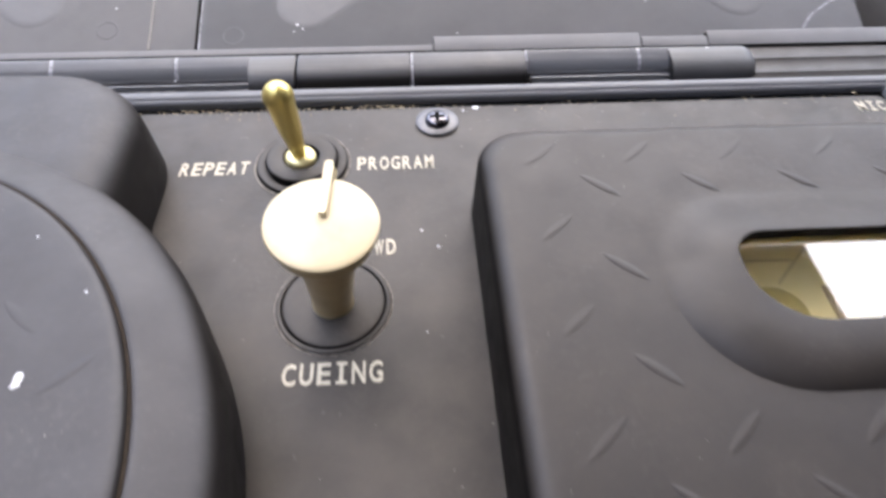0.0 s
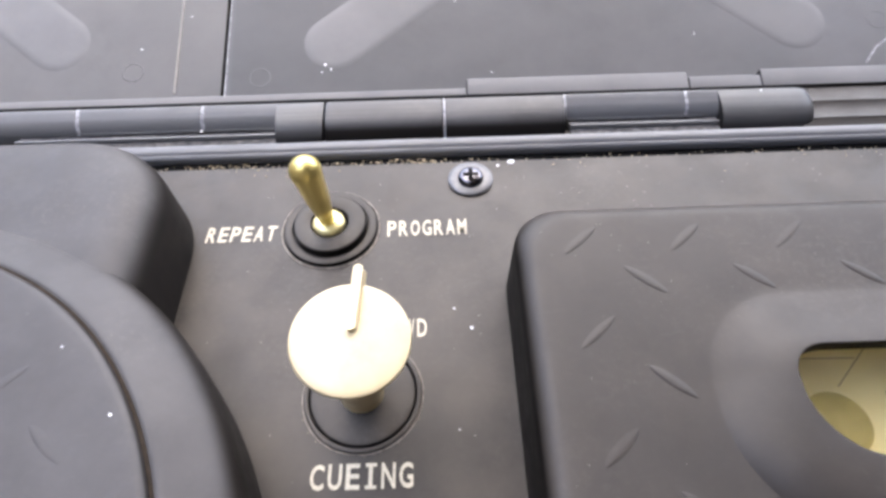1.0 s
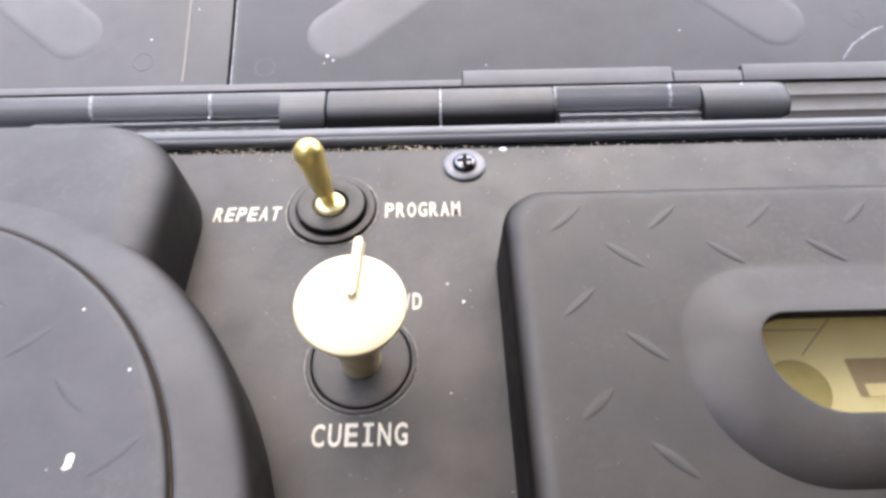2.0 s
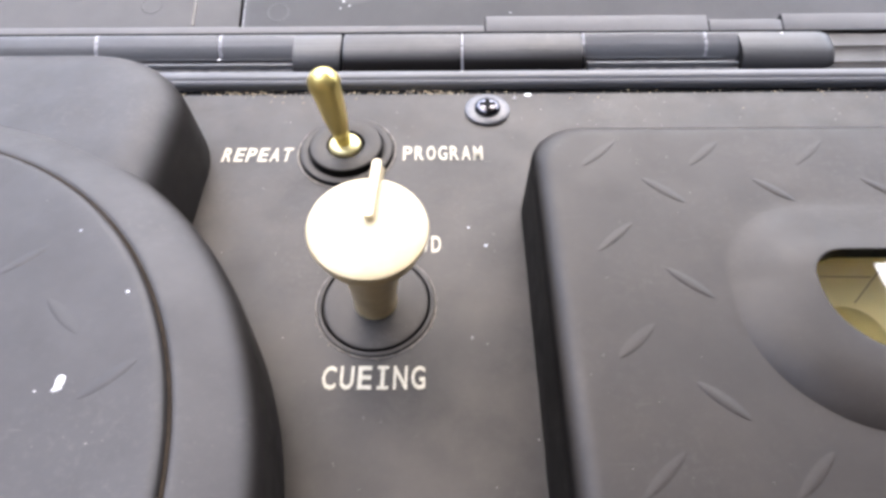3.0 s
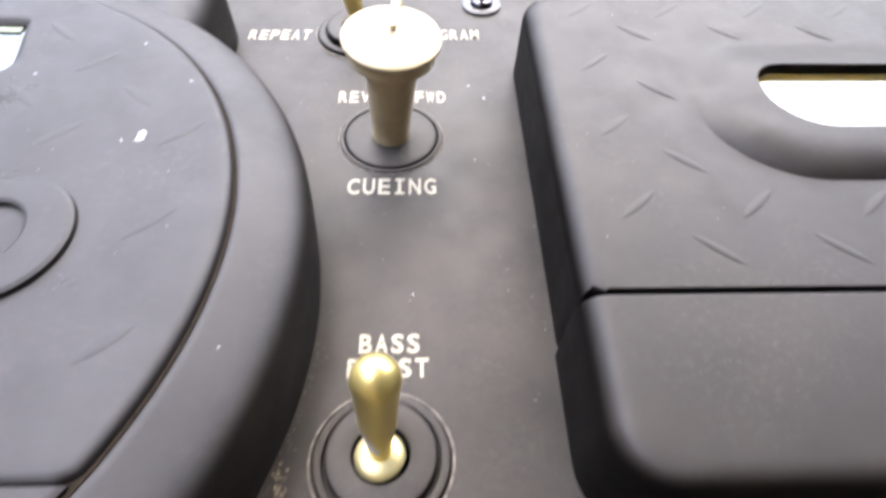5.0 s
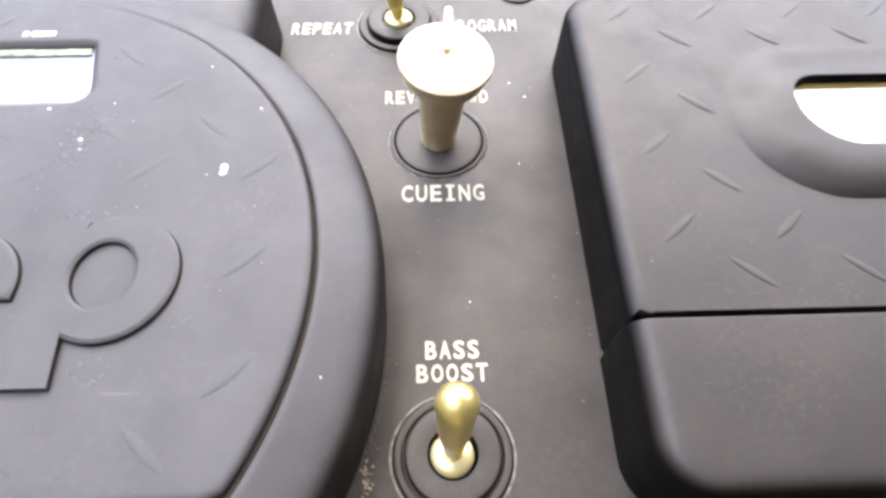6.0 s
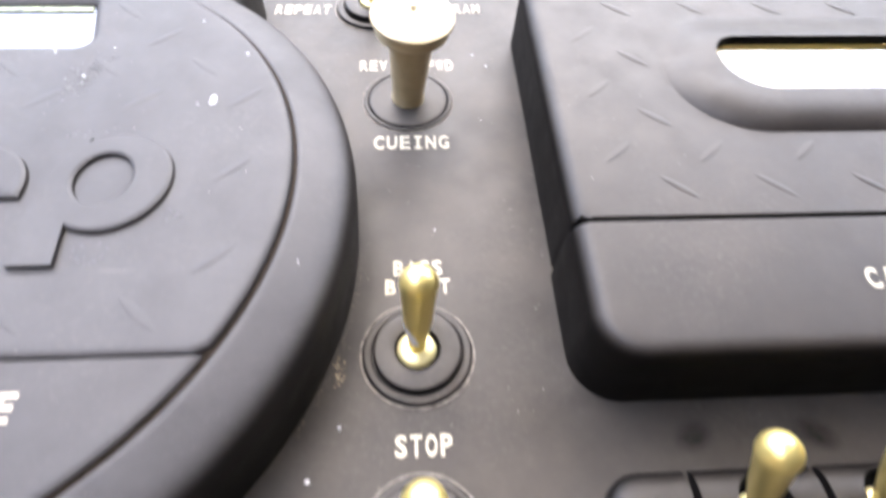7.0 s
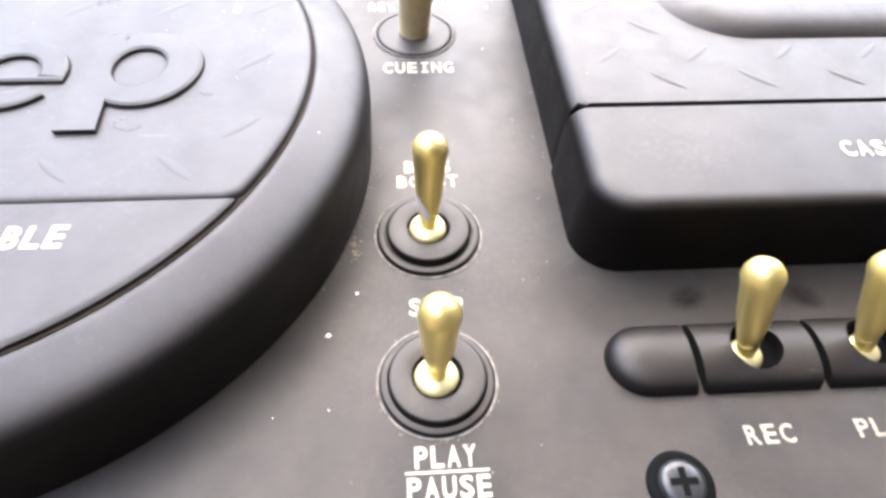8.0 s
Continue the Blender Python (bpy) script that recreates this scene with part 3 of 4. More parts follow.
for x0, x1 in ((0.55, 0.68), (0.74, 1.28)):
    part("printed_bar", box(x0, x1, 6.17, 6.33, 2.602, 2.61), INK, player, "small pale printed bar", 0)

# tread marks
def tread_mesh(material):
    """A raised grain, steeper on its near side and faired out at both ends."""
    bm = bmesh.new()
    n, rows = 14, ((-0.10, -0.004), (-0.085, 0.012), (-0.062, 0.026), (-0.03, 0.032), (0.01, 0.028), (0.055, 0.016), (0.10, 0.004), (0.13, -0.004))
    strips = []
    for k, h in rows:
        strips.append([bm.verts.new((0.52 * u, k * (1 - u * u) ** 0.75, h * (1 - abs(u) ** 3) - 0.002)) for u in (-1 + 2 * i / n for i in range(n + 1))])
    for p, q in zip(strips, strips[1:]):
        for i in range(n):
            bm.faces.new((p[i], p[i + 1], q[i + 1], q[i]))
    bmesh.ops.remove_doubles(bm, verts=bm.verts, dist=0.0005)
    bmesh.ops.scale(bm, vec=(CM, CM, CM), verts=bm.verts)
    bmesh.ops.recalc_face_normals(bm, faces=bm.faces)
    me = bpy.data.meshes.new("tread_mark")
    bm.to_mesh(me)
    bm.free()
    for p in me.polygons:
        p.use_smooth = True
    me.materials.append(material)
    return me


LID_TREAD, DOOR_TREAD = tread_mesh(SHELL), tread_mesh(DOORPL)


def tread(x, y, z, angle, parent, ox=0.0, oy=0.0):
    ob = new("tread_mark", DOOR_TREAD if x > 0 else LID_TREAD)
    ob.parent = parent
    ob.location = ((x - ox) * CM, (y - oy) * CM, z * CM)
    ob.rotation_euler = (0, 0, radians(angle))
    ob.scale = (random.uniform(0.92, 1.06), random.uniform(0.9, 1.15), random.uniform(0.8, 1.1) * ((0.5 if angle > 0 else 0.34) if x < 0 else (0.42 if angle > 0 else 0.72)))
    return ob


for i in range(-1, 7):
    for j in range(-4, 6):
        for x, y, a in ((-3.62 - 2.16 * i, -1.12 + 2.14 * j, 42), (-4.68 - 2.16 * i, -0.05 + 2.15 * j, -42)):
            d = math.hypot(x - CX, y - CY)
            in_window = -13.2 < x < -6.9 and 0.2 < y < 3.1
            in_emblem = -13.5 < x < -4.2 and -5.8 < y < -2.0
            if d < 6.85 and y > -6.75 and not in_window and not in_emblem:
                tread(x, y, 2.6, a, plate, CX, CY)

# ---- cassette door ----
X0, X1, Y0, Y1 = 3.17, 15.7, -7.32, 5.15
SEAM = -4.22
door = thing("cassette_door", "black plastic cassette door with tread pattern and a raised window collar", "cassette door", 9.5, -1.0, 0)
DX, DY = 9.5, -1.0


def at_door(bm):
    bmesh.ops.translate(bm, vec=(-DX, -DY, 0), verts=bm.verts)
    return bm


WX, WY, N = 10.9, 0.9, 288


def door_loop(x0, x1, y0, y1, r, z):
    return [(*reach(2 * math.pi * i / N, WX, WY, x0, x1, y0, y1, r), z) for i in range(N)]


loops = [door_loop(X0, X1, SEAM, Y1, (0.05, 0.05, 1.0, 1.0), 0.0), door_loop(X0 + 0.04, X1 - 0.04, SEAM, Y1 - 0.04, (0.05, 0.05, 1.0, 1.0), 1.62)]
for a in (15, 30, 45, 60, 75, 90):
    d, e = 0.44 * (1 - math.cos(radians(a))), 0.05 * (1 - math.cos(radians(a)))
    loops.append(door_loop(X0 + 0.04 + d, X1 - 0.04 - d, SEAM + e, Y1 - 0.04 - d, (0.05, 0.05, 1.0, 1.0), 1.62 + 0.4 * math.sin(radians(a))))
loops.append(door_loop(X0 + 0.66, X1 - 0.66, SEAM + 0.12, Y1 - 0.66, (0.25, 0.25, 0.8, 0.8), 2.02))
loops.append(door_loop(6.2, 15.3, -1.95, 2.83, (2.2, 1.7, 1.5, 2.0), 2.02))
# raised collar round the window: crisp along its near side, faired in at the far side
def collar(k):
    loop = door_loop(6.35 + 1.39 * k, 15.2 - 2.1 * k, -1.8 + 1.2 * k, 2.68 - 1.28 * k, (2.1 - 0.95 * k, 1.6 - 0.7 * k, 1.4 - 0.8 * k, 1.9 - 1.25 * k), 0.0)
    out = []
    for i, (x, y, z) in enumerate(loop):
        w = min(1.0, max(0.0, (0.0 - math.sin(2 * math.pi * i / N)) / 0.4))
        out.append((x, y, 2.02 + 0.31 * (w * (1 - (1 - k) ** 3.6) + (1 - w) * 0.5 * (k + k * k * (3 - 2 * k)))))
    return out


loops += [collar(k) for k in (0.0, 0.02, 0.06, 0.12, 0.2, 0.3, 0.42, 0.55, 0.7, 0.85, 0.94)]
loops.append(door_loop(7.72, 13.12, -0.62, 1.42, (1.16, 0.9, 0.6, 0.66), 2.325))
loops.append(door_loop(7.74, 13.1, -0.6, 1.4, (1.15, 0.9, 0.6, 0.65), 2.3))
loops.append(door_loop(7.74, 13.1, -0.6, 1.4, (1.15, 0.9, 0.6, 0.65), 2.03))
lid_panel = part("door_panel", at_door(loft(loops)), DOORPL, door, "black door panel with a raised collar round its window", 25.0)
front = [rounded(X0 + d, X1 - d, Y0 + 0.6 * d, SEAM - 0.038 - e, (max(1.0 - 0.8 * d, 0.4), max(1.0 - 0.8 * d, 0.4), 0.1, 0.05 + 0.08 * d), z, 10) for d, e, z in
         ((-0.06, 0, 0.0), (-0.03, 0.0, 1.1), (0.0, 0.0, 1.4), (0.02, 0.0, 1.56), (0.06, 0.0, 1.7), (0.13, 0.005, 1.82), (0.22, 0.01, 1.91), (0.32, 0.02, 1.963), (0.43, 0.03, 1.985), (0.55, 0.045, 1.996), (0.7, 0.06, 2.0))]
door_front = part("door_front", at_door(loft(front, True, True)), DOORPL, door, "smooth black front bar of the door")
part("seam_floor", at_door(slab(X0 + 0.09, X1 - 0.09, SEAM - 0.3, SEAM + 0.3, 0.05, 1.75, 0.02, 0.02)), PIT, door)
pane = part("window_pane", at_door(loft([door_loop(7.7, 13.14, -0.64, 1.44, 0.9, 2.05), door_loop(7.7, 13.14, -0.64, 1.44, 0.9, 2.1)], True, True)), GLASS, door, "clear glossy window", 0)
pane.visible_shadow = False
part("well_floor", at_door(slab(7.2, 13.9, -1.1, 2.4, 0.2, 0.75, 0.1, 0.02)), CREAM, door, "cream plate behind the window")
# Cream walls added to bounce light onto the well floor
for x0, x1, y0, y1 in ((7.1, 14.0, 2.4, 2.5), (7.1, 14.0, -1.2, -1.1), (7.1, 7.2, -1.09, 2.39), (13.9, 14.0, -1.09, 2.39)):
    part("well_bounce_wall", at_door(box(x0, x1, y0, y1, 0.2, 1.9)), CREAM, door, "", 0)
part("tape_hub", at_door(lathe([(0.62, 0.7), (0.62, 0.8), (0.56, 0.83), (0.2, 0.84)], 32, True, True, 9.02, 0.5)), OLIVE, door, "olive tape hub")
part("slot_tab", at_door(slab(10.36, 11.1, 0.28, 0.56, 0.7, 0.8, 0.03, 0.02)), CREAM, door, "cream tab in the slot")
part("well_slot", at_door(slab(10.2, 12.4, 0.27, 1.12, 0.7, 0.79, 0.04, 0.02)), BROWN, door, "brown rectangular slot")
for i in range(6):
    for j in range(5):
        for x, y, a in ((4.55 + 2.16 * i, 4.08 - 2.15 * j, 42), (5.68 + 2.15 * i, 3.07 - 2.16 * j, -42)):
            in_bowl = 6.6 < x < 6.8 and 1.9 < y < 2.1 or 5.9 < x < 15.6 and -2.15 < y < 3.0 and not (x < 6.9 and (y < -1.0 or y > 1.7))
            if x < 15.0 and y > -3.8 and not in_bowl:
                tread(x, y, 2.02, a, lid_panel, DX, DY)
for x, y, a, l in ((9.36, 1.24, 43.4, 1.3), (8.6, 1.85, -1.0, 1.3)):
    bm = capsule(x, y, a, l, 0.03, 0.735, 0.025)
    part("well_seam", at_door(bm), BROWN, door)
word("CASSETTE", 8.7 - DX, 11.4 - DX, -6.03 - DY, -5.57 - DY, 2.0, door_front, 0.02)


# ---- soft dark spots on the panel behind the tape levers ----
DARKSPOT, sn, sl, sb = shader("soft_dark_spot")
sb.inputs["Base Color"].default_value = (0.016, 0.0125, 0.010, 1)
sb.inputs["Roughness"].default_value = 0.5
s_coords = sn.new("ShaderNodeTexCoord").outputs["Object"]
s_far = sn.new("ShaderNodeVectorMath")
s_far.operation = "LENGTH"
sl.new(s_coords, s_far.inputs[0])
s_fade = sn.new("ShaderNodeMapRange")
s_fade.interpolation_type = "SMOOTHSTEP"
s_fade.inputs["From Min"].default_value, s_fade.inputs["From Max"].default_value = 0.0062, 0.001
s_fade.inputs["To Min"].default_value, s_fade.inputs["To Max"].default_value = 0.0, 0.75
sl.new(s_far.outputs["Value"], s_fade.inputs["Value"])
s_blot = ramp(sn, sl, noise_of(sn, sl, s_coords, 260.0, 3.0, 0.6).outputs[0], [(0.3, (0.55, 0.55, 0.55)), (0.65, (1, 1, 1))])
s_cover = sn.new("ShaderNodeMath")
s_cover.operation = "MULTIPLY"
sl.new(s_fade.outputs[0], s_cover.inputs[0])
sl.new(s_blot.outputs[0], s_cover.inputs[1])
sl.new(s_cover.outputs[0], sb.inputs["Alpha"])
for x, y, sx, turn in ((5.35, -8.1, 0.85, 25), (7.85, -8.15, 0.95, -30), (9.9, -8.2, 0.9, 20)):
    dark_spot = part("panel_dark_spot", loft([ring(0.64, 0.0, 24), ring(0.3, 0.001, 24)], True, False), DARKSPOT, panel, "soft dark spot on the panel", 0)
    dark_spot.location = (x * CM, y * CM, (12.0 + 0.004) * CM)
    dark_spot.rotation_euler, dark_spot.scale = (0, 0, radians(turn)), (sx, 0.62, 1)

# ---- switches ----
def lever_profile(long, r_tip=0.37):
    """Bat lever along z from 0: narrow neck, swelling towards a domed tip."""
    pr = [(0.15, 0.0), (0.17, 0.05), (0.2, 0.35), (0.205, 0.42), (0.19, 0.44), (0.205, 0.46), (0.24, 0.7), (0.29, 1.05), (0.34, long - 0.55), (r_tip, long - 0.36)]
    for a in (20, 40, 58, 74, 86):
        pr.append((r_tip * math.cos(radians(a)), long - 0.36 + 0.36 * math.sin(radians(a))))
    return pr


def lean(bm, top, long):
    """Tilts a lever standing on the origin so that its tip comes to the offset top."""
    axis = Vector((top[0], top[1], math.sqrt(max(0.1, long * long - top[0] ** 2 - top[1] ** 2))))
    bmesh.ops.rotate(bm, cent=(0, 0, 0), matrix=Vector((0, 0, 1)).rotation_difference(axis).to_matrix(), verts=bm.verts)
    return bm


def lever_parts(parent, top, long, base_z, dx=0.0, dy=0.0, swell=1.0):
    bm = lean(lathe(lever_profile(long), 32), top, long)
    bmesh.ops.translate(bm, vec=(dx, dy, base_z), verts=bm.verts)
    lever = part("lever", bm, BRASS, parent, "brass bat lever")
    ball = lathe([(r * swell, z) for r, z in ((0.34, -0.16), (0.405, -0.06), (0.42, 0.01), (0.4, 0.07), (0.32, 0.12), (0.18, 0.15))], 32)
    bmesh.ops.translate(ball, vec=(dx, dy, base_z), verts=ball.verts)
    part("pivot_ball", ball, PIVOT, parent, "pale brass pivot")
    return lever


def toggle_switch(x, y, top, wide=1.0, long=2.42, worn_glint=False):
    sw = thing("toggle_switch", "brass bat toggle switch in a round black bushing", "switch", x, y, 0, "toggle switches on the panel")
    w = wide
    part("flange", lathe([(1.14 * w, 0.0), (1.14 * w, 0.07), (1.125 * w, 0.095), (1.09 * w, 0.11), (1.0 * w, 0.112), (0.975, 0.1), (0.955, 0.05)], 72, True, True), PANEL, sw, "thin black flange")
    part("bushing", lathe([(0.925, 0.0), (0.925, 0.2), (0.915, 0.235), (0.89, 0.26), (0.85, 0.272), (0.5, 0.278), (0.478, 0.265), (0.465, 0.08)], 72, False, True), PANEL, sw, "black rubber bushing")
    part("dust_ring", lathe([(1.21 * wide, 0.0), (1.205 * wide, 0.014), (1.17 * wide, 0.014), (1.165 * wide, 0.0)], 72, False, False), DUSTGLINT, sw, "pale dust round the flange")
    part("socket", lathe([(0.47, 0.085), (0.47, 0.095)], 32), PIT, sw)
    lever = lever_parts(sw, top, long, 0.25, -0.015, -0.03, swell=0.98)
    # White patch on the worn lever paints in its bright sky glint
    if worn_glint:
        bm, prof = bmesh.new(), lever_profile(long)
        zs, rs = [z for r, z in prof], [r for r, z in prof]
        rows = []
        for i in range(13):
            k = i / 12
            z = 0.42 + 0.62 * k
            mid, half = 262 - 62 * k, 22 * math.sin(math.pi * min(1.0, 0.15 + 0.85 * k)) ** 0.5 + 3
            r = float(np.interp(z, zs, rs)) + 0.006
            rows.append([bm.verts.new((r * math.cos(radians(mid + half * u)), r * math.sin(radians(mid + half * u)), z)) for u in (-1, -0.5, 0, 0.5, 1)])
        for p, q in zip(rows, rows[1:]):
            for i in range(4):
                bm.faces.new((p[i], p[i + 1], q[i + 1], q[i]))
        lean(bm, top, long)
        bmesh.ops.translate(bm, vec=(-0.015, -0.03, 0.25), verts=bm.verts)
        part("glint_patch", bm, FLECK, lever, "worn lever patch with its bright glint painted white")
    return sw


toggle_switch(-1.1, 6.22, (-0.2, -0.18), 1.04)
toggle_switch(0.0, -6.15, (0.06, 0.4), worn_glint=True)
toggle_switch(0.0, -9.72, (0.03, 0.15), 0.95, 2.34)

# cueing knob
knob = thing("cueing_knob", "beige plastic mushroom control knob on a black disc", "knob", -0.06, 1.72, 0)
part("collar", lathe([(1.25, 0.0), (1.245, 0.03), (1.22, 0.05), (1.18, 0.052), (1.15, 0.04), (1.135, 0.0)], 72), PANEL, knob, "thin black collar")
part("dust_ring", lathe([(1.28, 0.0), (1.275, 0.012), (1.245, 0.012), (1.24, 0.0)], 72, False, False), DUSTGLINT, knob, "pale dust and painted glint round the collar")
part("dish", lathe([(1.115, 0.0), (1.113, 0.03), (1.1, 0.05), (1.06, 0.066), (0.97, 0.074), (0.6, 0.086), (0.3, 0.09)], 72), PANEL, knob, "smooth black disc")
stem_axis = (0.15, -0.23)
bm = lathe([(0.45, -0.09), (0.45, 0.03), (0.435, 0.06), (0.45, 0.3), (0.505, 1.0), (0.55, 1.6), (0.59, 2.0), (0.62, 2.2), (0.63, 2.3)], 48)
lean(bm, stem_axis, 2.75)
bmesh.ops.translate(bm, vec=(0, 0, 0.2), verts=bm.verts)
part("stem", bm, TAN, knob, "tapered beige stem")
bm = lathe([(0.6, 2.2), (0.82, 2.225), (0.9, 2.25), (0.935, 2.285), (0.94, 2.33), (0.92, 2.38), (0.89, 2.44), (0.895, 2.5), (0.95, 2.56), (1.01, 2.6), (1.04, 2.64), (1.045, 2.68), (1.03, 2.715), (0.99, 2.735), (0.9, 2.75), (0.6, 2.77), (0.2, 2.78)], 72)
lean(bm, stem_axis, 2.75)
bmesh.ops.translate(bm, vec=(0, 0, 0.2), verts=bm.verts)
part("knob_head", bm, BEIGE, knob, "round beige cap")
bm = capsule(0.17, -0.08, 86, 1.12, 0.24, 2.89, 0.22)
bmesh.ops.rotate(bm, cent=(0.17, -0.08, 2.92), matrix=Matrix.Rotation(radians(3), 3, "X"), verts=bm.verts)
part("pointer", bm, BEIGE, knob, "narrow beige pointer")

# tape keys: a rounded bar in lengths, each with a lever
def key_section(k=1.0):
    n = 14
    pts = [(-9.5 + 0.75 * k * math.cos(radians(180 * i / n)), 0.38 * k * math.sin(radians(180 * i / n))) for i in range(n + 1)]
    return [(y, max(z, 0.0)) for y, z in pts]


end_loops = []
for i in range(9):
    a = radians(90 * i / 8)
    k = math.sin(a)
    end_loops.append([(4.05 - 0.78 * math.cos(a), y, z) for y, z in key_section(max(k, 0.02))])
end_loops.append([(4.86, y, z) for y, z in key_section()])
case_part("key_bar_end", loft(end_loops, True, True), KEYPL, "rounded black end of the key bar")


def key_block(x0, x1, hx, hy):
    """One key length with a round hole in its crown."""
    n = 96

    def crown(y):
        return 0.38 * math.sqrt(max(0.0, 1 - ((y + 9.5) / 0.75) ** 2))

    def fan(i, k):
        a = 2 * math.pi * i / n
        ox, oy = reach(a, hx, hy, x0, x1, -10.25, -8.75, 0.01)
        ix, iy = hx + 0.5 * math.cos(a), hy + 0.5 * math.sin(a)
        x, y = ix + (ox - ix) * k, iy + (oy - iy) * k
        return x, y, crown(y)

    loops = [[(x, y, -0.3) for x, y, z in (fan(i, 0.0) for i in range(n))]]
    loops += [[fan(i, k) for i in range(n)] for k in (0.0, 0.15, 0.35, 0.6, 0.8, 0.92, 0.98, 1.0)]
    loops.append([(x, y, 0.0) for x, y, z in (fan(i, 1.0) for i in range(n))])
    return loft(loops)


def tape_key(x0, x1, hx, top):
    key = thing("tape_key", "rounded black tape key with a brass bat lever", "key", hx, -9.5, 0, "tape keys in a row")
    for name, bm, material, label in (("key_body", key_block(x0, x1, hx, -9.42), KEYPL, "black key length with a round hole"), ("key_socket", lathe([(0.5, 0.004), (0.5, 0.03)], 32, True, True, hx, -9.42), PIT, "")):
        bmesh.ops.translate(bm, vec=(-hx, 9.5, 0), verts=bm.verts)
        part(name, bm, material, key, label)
    lever_parts(key, top, 2.45, 0.16, -0.2, -0.05, 0.78)
    return key


tape_key(5.02, 7.3, 6.18, (-0.42, 0.55))
tape_key(7.46, 9.75, 8.55, (-0.45, 0.6))


# ---- screws ----
def screw(x, y, washer, head, label, washer_material, head_material):
    s = thing("screw", label, "screw", x, y, 0, "screws in the panel")
    part("washer", lathe([(washer, 0.0), (washer, 0.06), (washer - 0.05, 0.09), (head, 0.08)], 40), washer_material, s, "round washer")
    part("screw_head", lathe([(head, 0.05), (head, 0.14), (head * 0.92, 0.19), (head * 0.75, 0.22), (head * 0.3, 0.232)], 32), head_material, s, "black cross-head")
    bm = bmesh.new()
    box(-head * 0.6, head * 0.6, -0.06, 0.06, 0.19, 0.236, bm)
    part("cross_slot", bm, PIT, s)
    part("cross_slot", box(-0.06, 0.06, -head * 0.6, head * 0.6, 0.19, 0.2365), PIT, s)
    return s


screw(2.53, 7.76, 0.6, 0.34, "black cross-head screw on a grey washer", WASHER, STEEL)
screw(4.04, -11.85, 0.58, 0.4, "dark shiny cross-head screw on a black washer", PIT, SCREWGREY)

# ---- dust and flecks ----
def flecks(name, spots, material, label):
    bm = bmesh.new()
    for x, y, z, r in spots:
        n = 11
        a0 = random.uniform(0, 6)
        base = [(x + r * random.uniform(0.6, 1.2) * math.cos(a0 + 2 * math.pi * i / n), y + r * random.uniform(0.6, 1.2) * math.sin(a0 + 2 * math.pi * i / n), z) for i in range(n)]
        loft([base, [(x + (p[0] - x) * 0.7, y + (p[1] - y) * 0.7, z + 0.015) for p in base]], True, True, bm)
    ob = finish(bm, name, material)
    return tagged(ob, label, "dust", kind="stuff")


flecks("dust", [(2.31, 3.23, 0, 0.045), (1.93, 3.75, 0, 0.035), (-2.1, -8.64, 0, 0.055), (-1.556, -7.666, 0, 0.04), (3.67, 8.4, 0, 0.1), (3.3, 8.26, 0, 0.04), (-2.0, -10.2, 0, 0.016), (-3.0, -10.3, 0, 0.016), (1.94, 0.91, 0, 0.015), (0.5, -2.9, 0, 0.018), (-5.2, 10.03, 0.0, 0.05), (11.2, 10.6, 0.395, 0.03)], FLECK, "white dust specks on the panel")
leaf = [(-7.7, 13.62, 0.04), (-1.8, 12.85, 0.05), (-1.62, 12.68, 0.04), (-1.9, 12.58, 0.03), (10.01, 13.57, 0.035), (3.45, 12.39, 0.03), (-6.2, 14.8, 0.03), (2.4, 15.1, 0.03)]
flecks("dust", [(x, 11.5 + (f - 11.5) * math.cos(radians(20)), -0.3 + (f - 11.5) * math.sin(radians(20)), r) for x, f, r in leaf], FLECK, "white specks on the opened cover")
flecks("paint_fleck", [(-4.3, -1.14, 2.6, 0.085), (-4.31, -1.27, 2.6, 0.08), (-4.3, -1.2, 2.602, 0.08), (-4.62, -1.32, 2.6, 0.018), (-3.78, 0.4, 2.6, 0.035), (-2.17, -5.35, 2.355, 0.02), (-5.0, 1.67, 2.598, 0.03)], FLECK, "white paint flecks on the lid")
smudge, bright = [], [(-8.15, 0.5, 2.594, 0.04), (-6.85, 0.62, 2.594, 0.03), (-7.28, -0.36, 2.594, 0.055)]
for i in range(110):
    k = random.gauss(0, 0.4)
    smudge.append((-7.25 + 0.3 * k + random.gauss(0, 0.16), -0.4 + 0.9 * k + random.gauss(0, 0.12), 2.593, random.uniform(0.01, 0.06)))
for i in range(12):
    bright.append((-7.36 + random.gauss(0, 0.13), -0.5 + random.gauss(0, 0.13), 2.594, random.uniform(0.006, 0.018)))
# rubbed rings and dabs below and above the emblem
for i in range(22):
    a = random.uniform(0, 6.28)
    smudge.append((-5.8 + (0.3 + random.gauss(0, 0.05)) * math.cos(a), -5.2 + (0.22 + random.gauss(0, 0.05)) * math.sin(a), 2.593, random.uniform(0.01, 0.045)))
for cx, cy, count, spread in ((-4.55, -4.35, 14, 0.1), (-6.3, -2.15, 14, 0.2), (-7.0, -2.25, 9, 0.1)):
    for i in range(count):
        smudge.append((cx + random.gauss(0, spread), cy + random.gauss(0, spread * 0.7), 2.593, random.uniform(0.008, 0.045)))
flecks("scuff", smudge, SCUFF, "pale grey scuff of rubbed specks on the lid")
flecks("scuff", bright, FLECK, "white rubbed specks on the lid")
crumbs = []
for i in range(200):
    x = random.uniform(-6.5, 16.0)
    if random.random() < (1.0 if x < 3 else 0.4):
        crumbs.append((x, random.gauss(8.57, 0.045), random.uniform(-0.13, -0.05), random.uniform(0.012, 0.04)))
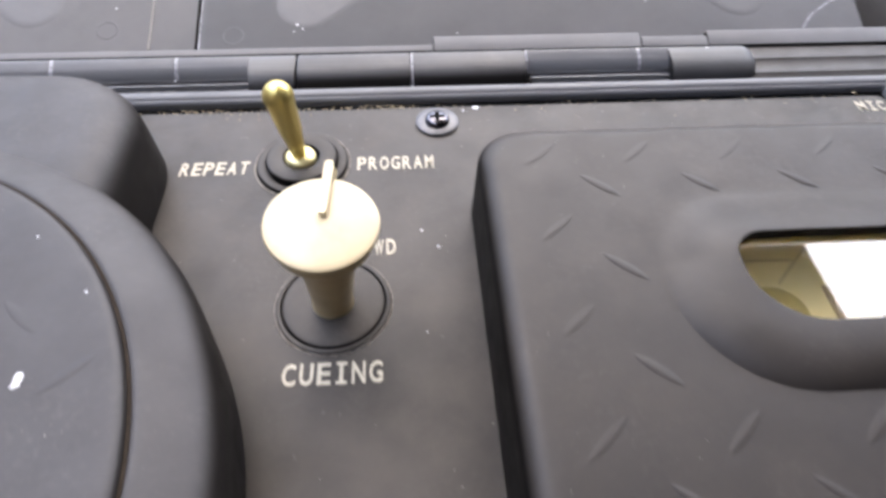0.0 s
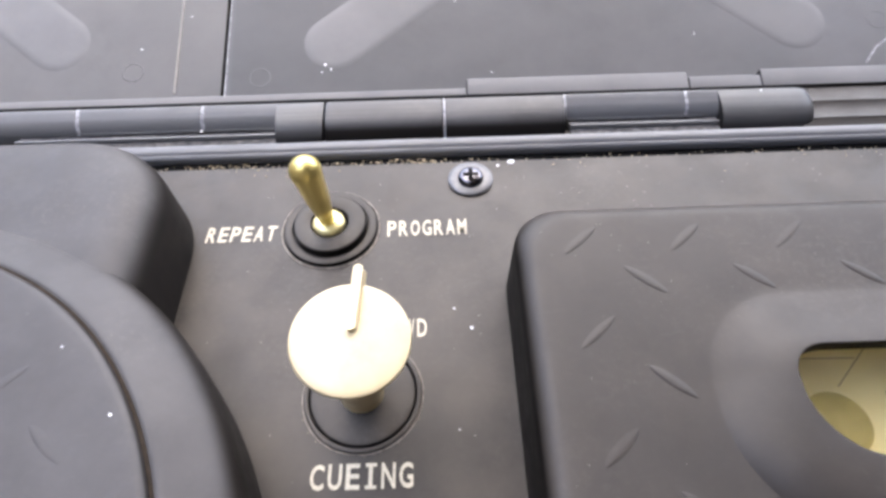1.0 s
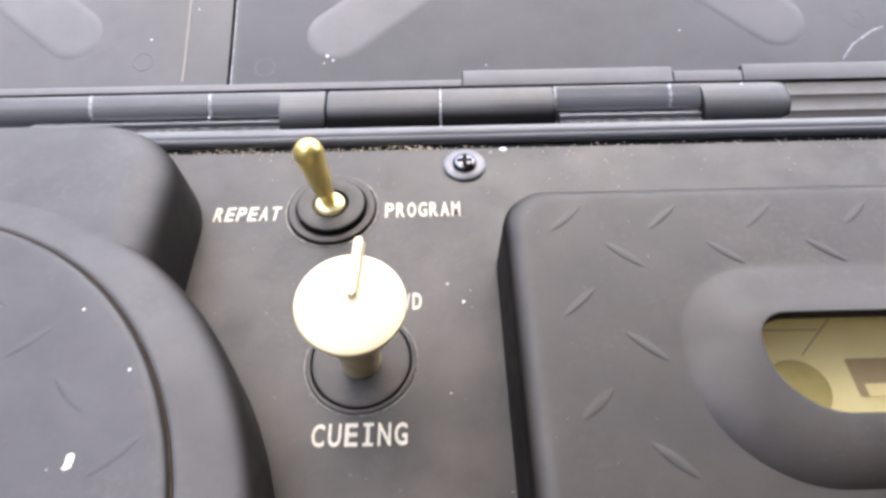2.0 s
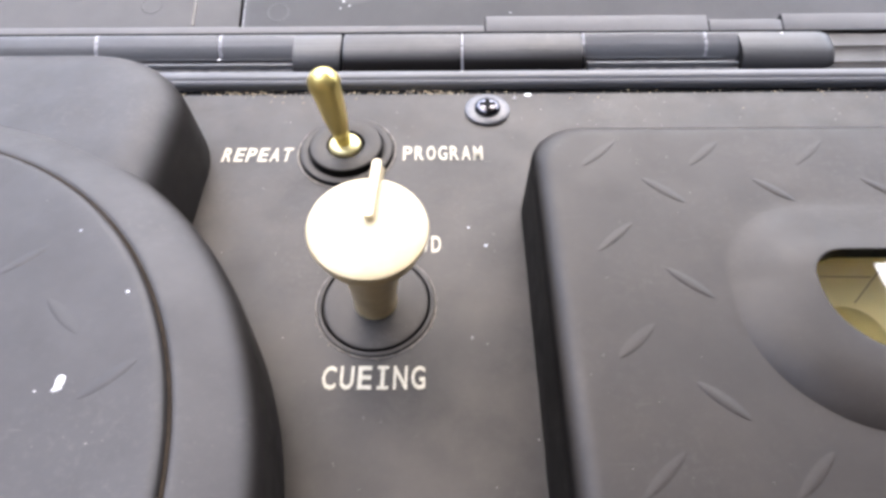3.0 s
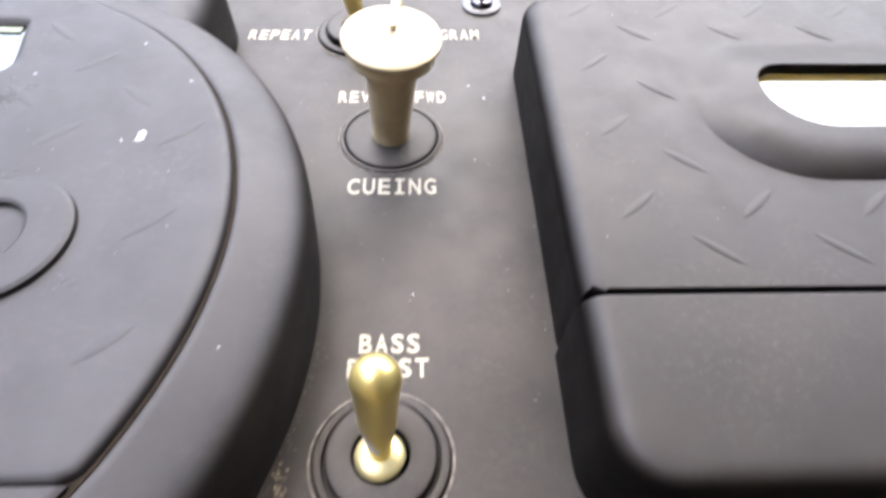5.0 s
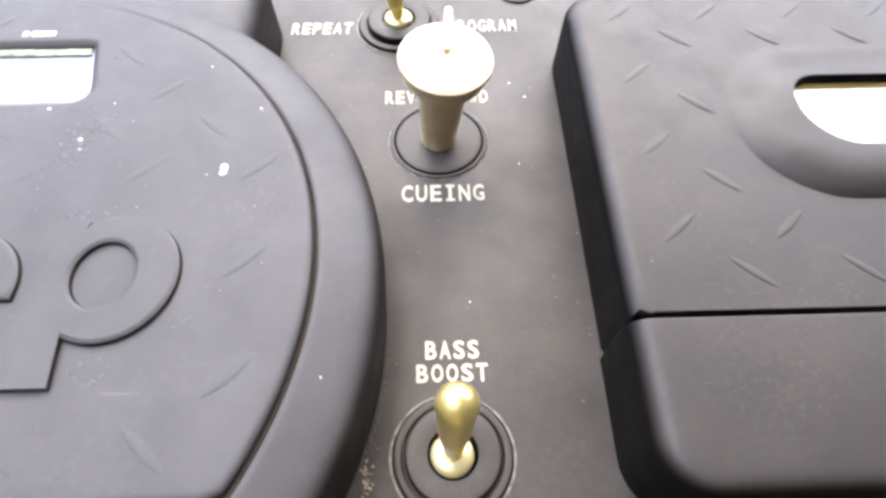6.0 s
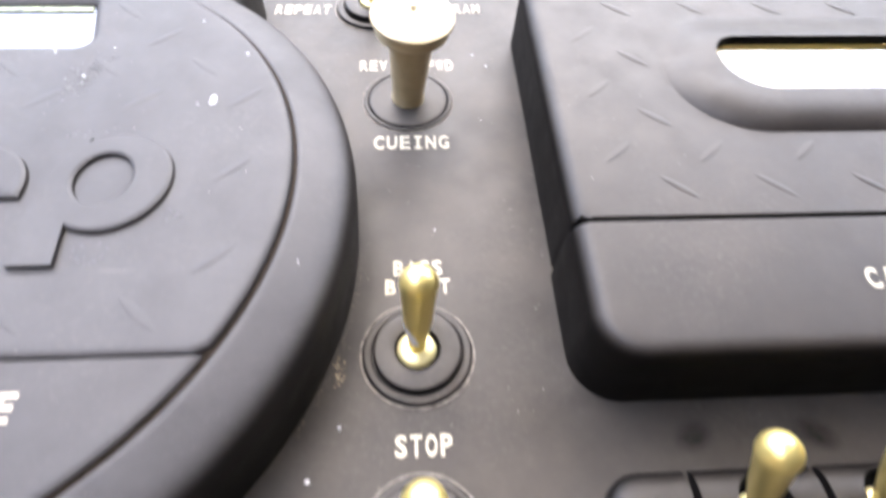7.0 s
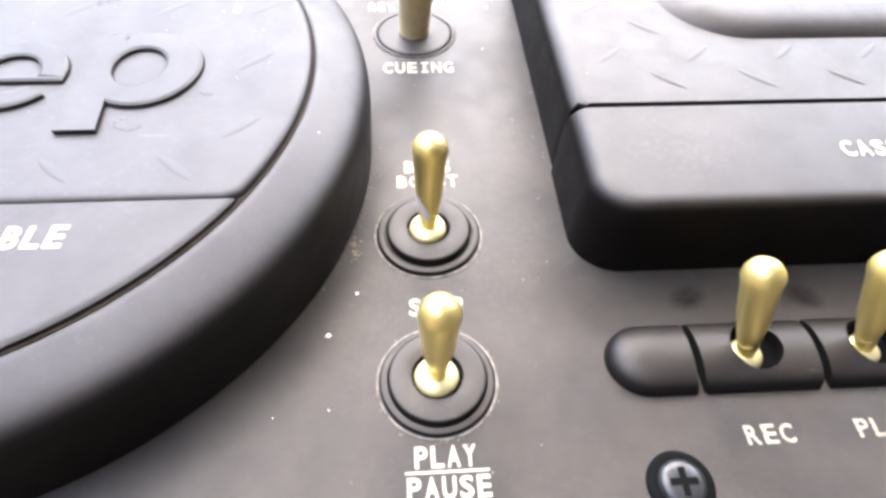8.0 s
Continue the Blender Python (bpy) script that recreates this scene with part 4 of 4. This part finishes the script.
# pale crumbs heaped in the gap by the switch, loose ones further along
heap = []
for i in range(150):
    x = random.choice((random.gauss(-4.6, 0.9), random.gauss(-0.2, 0.7), random.gauss(1.2, 0.5), random.uniform(-6.4, 15.8)))
    heap.append((x, 8.57 + random.gauss(0, 0.05), random.uniform(-0.1, -0.02), random.uniform(0.012, 0.05) * (1.3 if random.random() < 0.15 else 0.8)))
for i in range(26):
    heap.append((random.uniform(-4.5, 15.5), 8.4 - abs(random.gauss(0, 0.16)), 0.0, random.uniform(0.01, 0.03)))
for i in range(36):
    heap.append((-1.6 + random.gauss(0, 0.08), -6.5 + random.gauss(0, 0.17), -0.003, random.uniform(0.006, 0.035)))
flecks("crumbs", heap, CRUMB, "pale tan crumbs of dirt along the panel edges")
for i in range(90):
    a = radians(random.gauss(-18, 9))
    d = abs(random.gauss(0, 0.08)) + 8.72
    crumbs.append((CX + d * math.cos(a), CY + d * math.sin(a), -0.004, random.uniform(0.005, 0.02)))
for kx, ky, r in ((-1.1, 6.22, 1.16), (0.0, -6.15, 1.16), (0.0, -9.72, 1.16), (-0.06, 1.72, 1.26)):
    for i in range(34):
        a = radians(random.gauss(-80, 65))
        d = r + abs(random.gauss(0, 0.03))
        crumbs.append((kx + d * math.cos(a), ky + d * math.sin(a), -0.003, random.uniform(0.008, 0.024)))
flecks("crumbs", crumbs, DIRT, "brown dirt crumbs along the panel edges")
motes = []
for i in range(170):
    motes.append((random.uniform(-4.0, 3.1) if i % 3 else random.uniform(2.5, 15.5), random.uniform(-12.5, 8.6) if i % 3 else random.uniform(5.4, 8.6), -0.004, random.uniform(0.006, 0.018)))
motes = [m for m in motes if math.hypot(m[0] - CX, m[1] - CY) > 8.9 and not (m[0] < -4.4 and m[1] > 0)]
for i in range(50):
    a, d = random.uniform(-1.5, 1.3), random.uniform(1.0, 7.3)
    x, y = CX + d * math.cos(a), CY + d * math.sin(a)
    if y > -7.1 and not (x < -7.2 and 0.5 < y < 2.7):
        motes.append((x, y, 2.596, random.uniform(0.006, 0.02)))
for i in range(24):
    motes.append((random.uniform(3.7, 6.2), random.uniform(-4.0, 4.7), 2.016, random.uniform(0.005, 0.011)))
flecks("dust", motes, DUST, "fine grey dust scattered over the plastic")
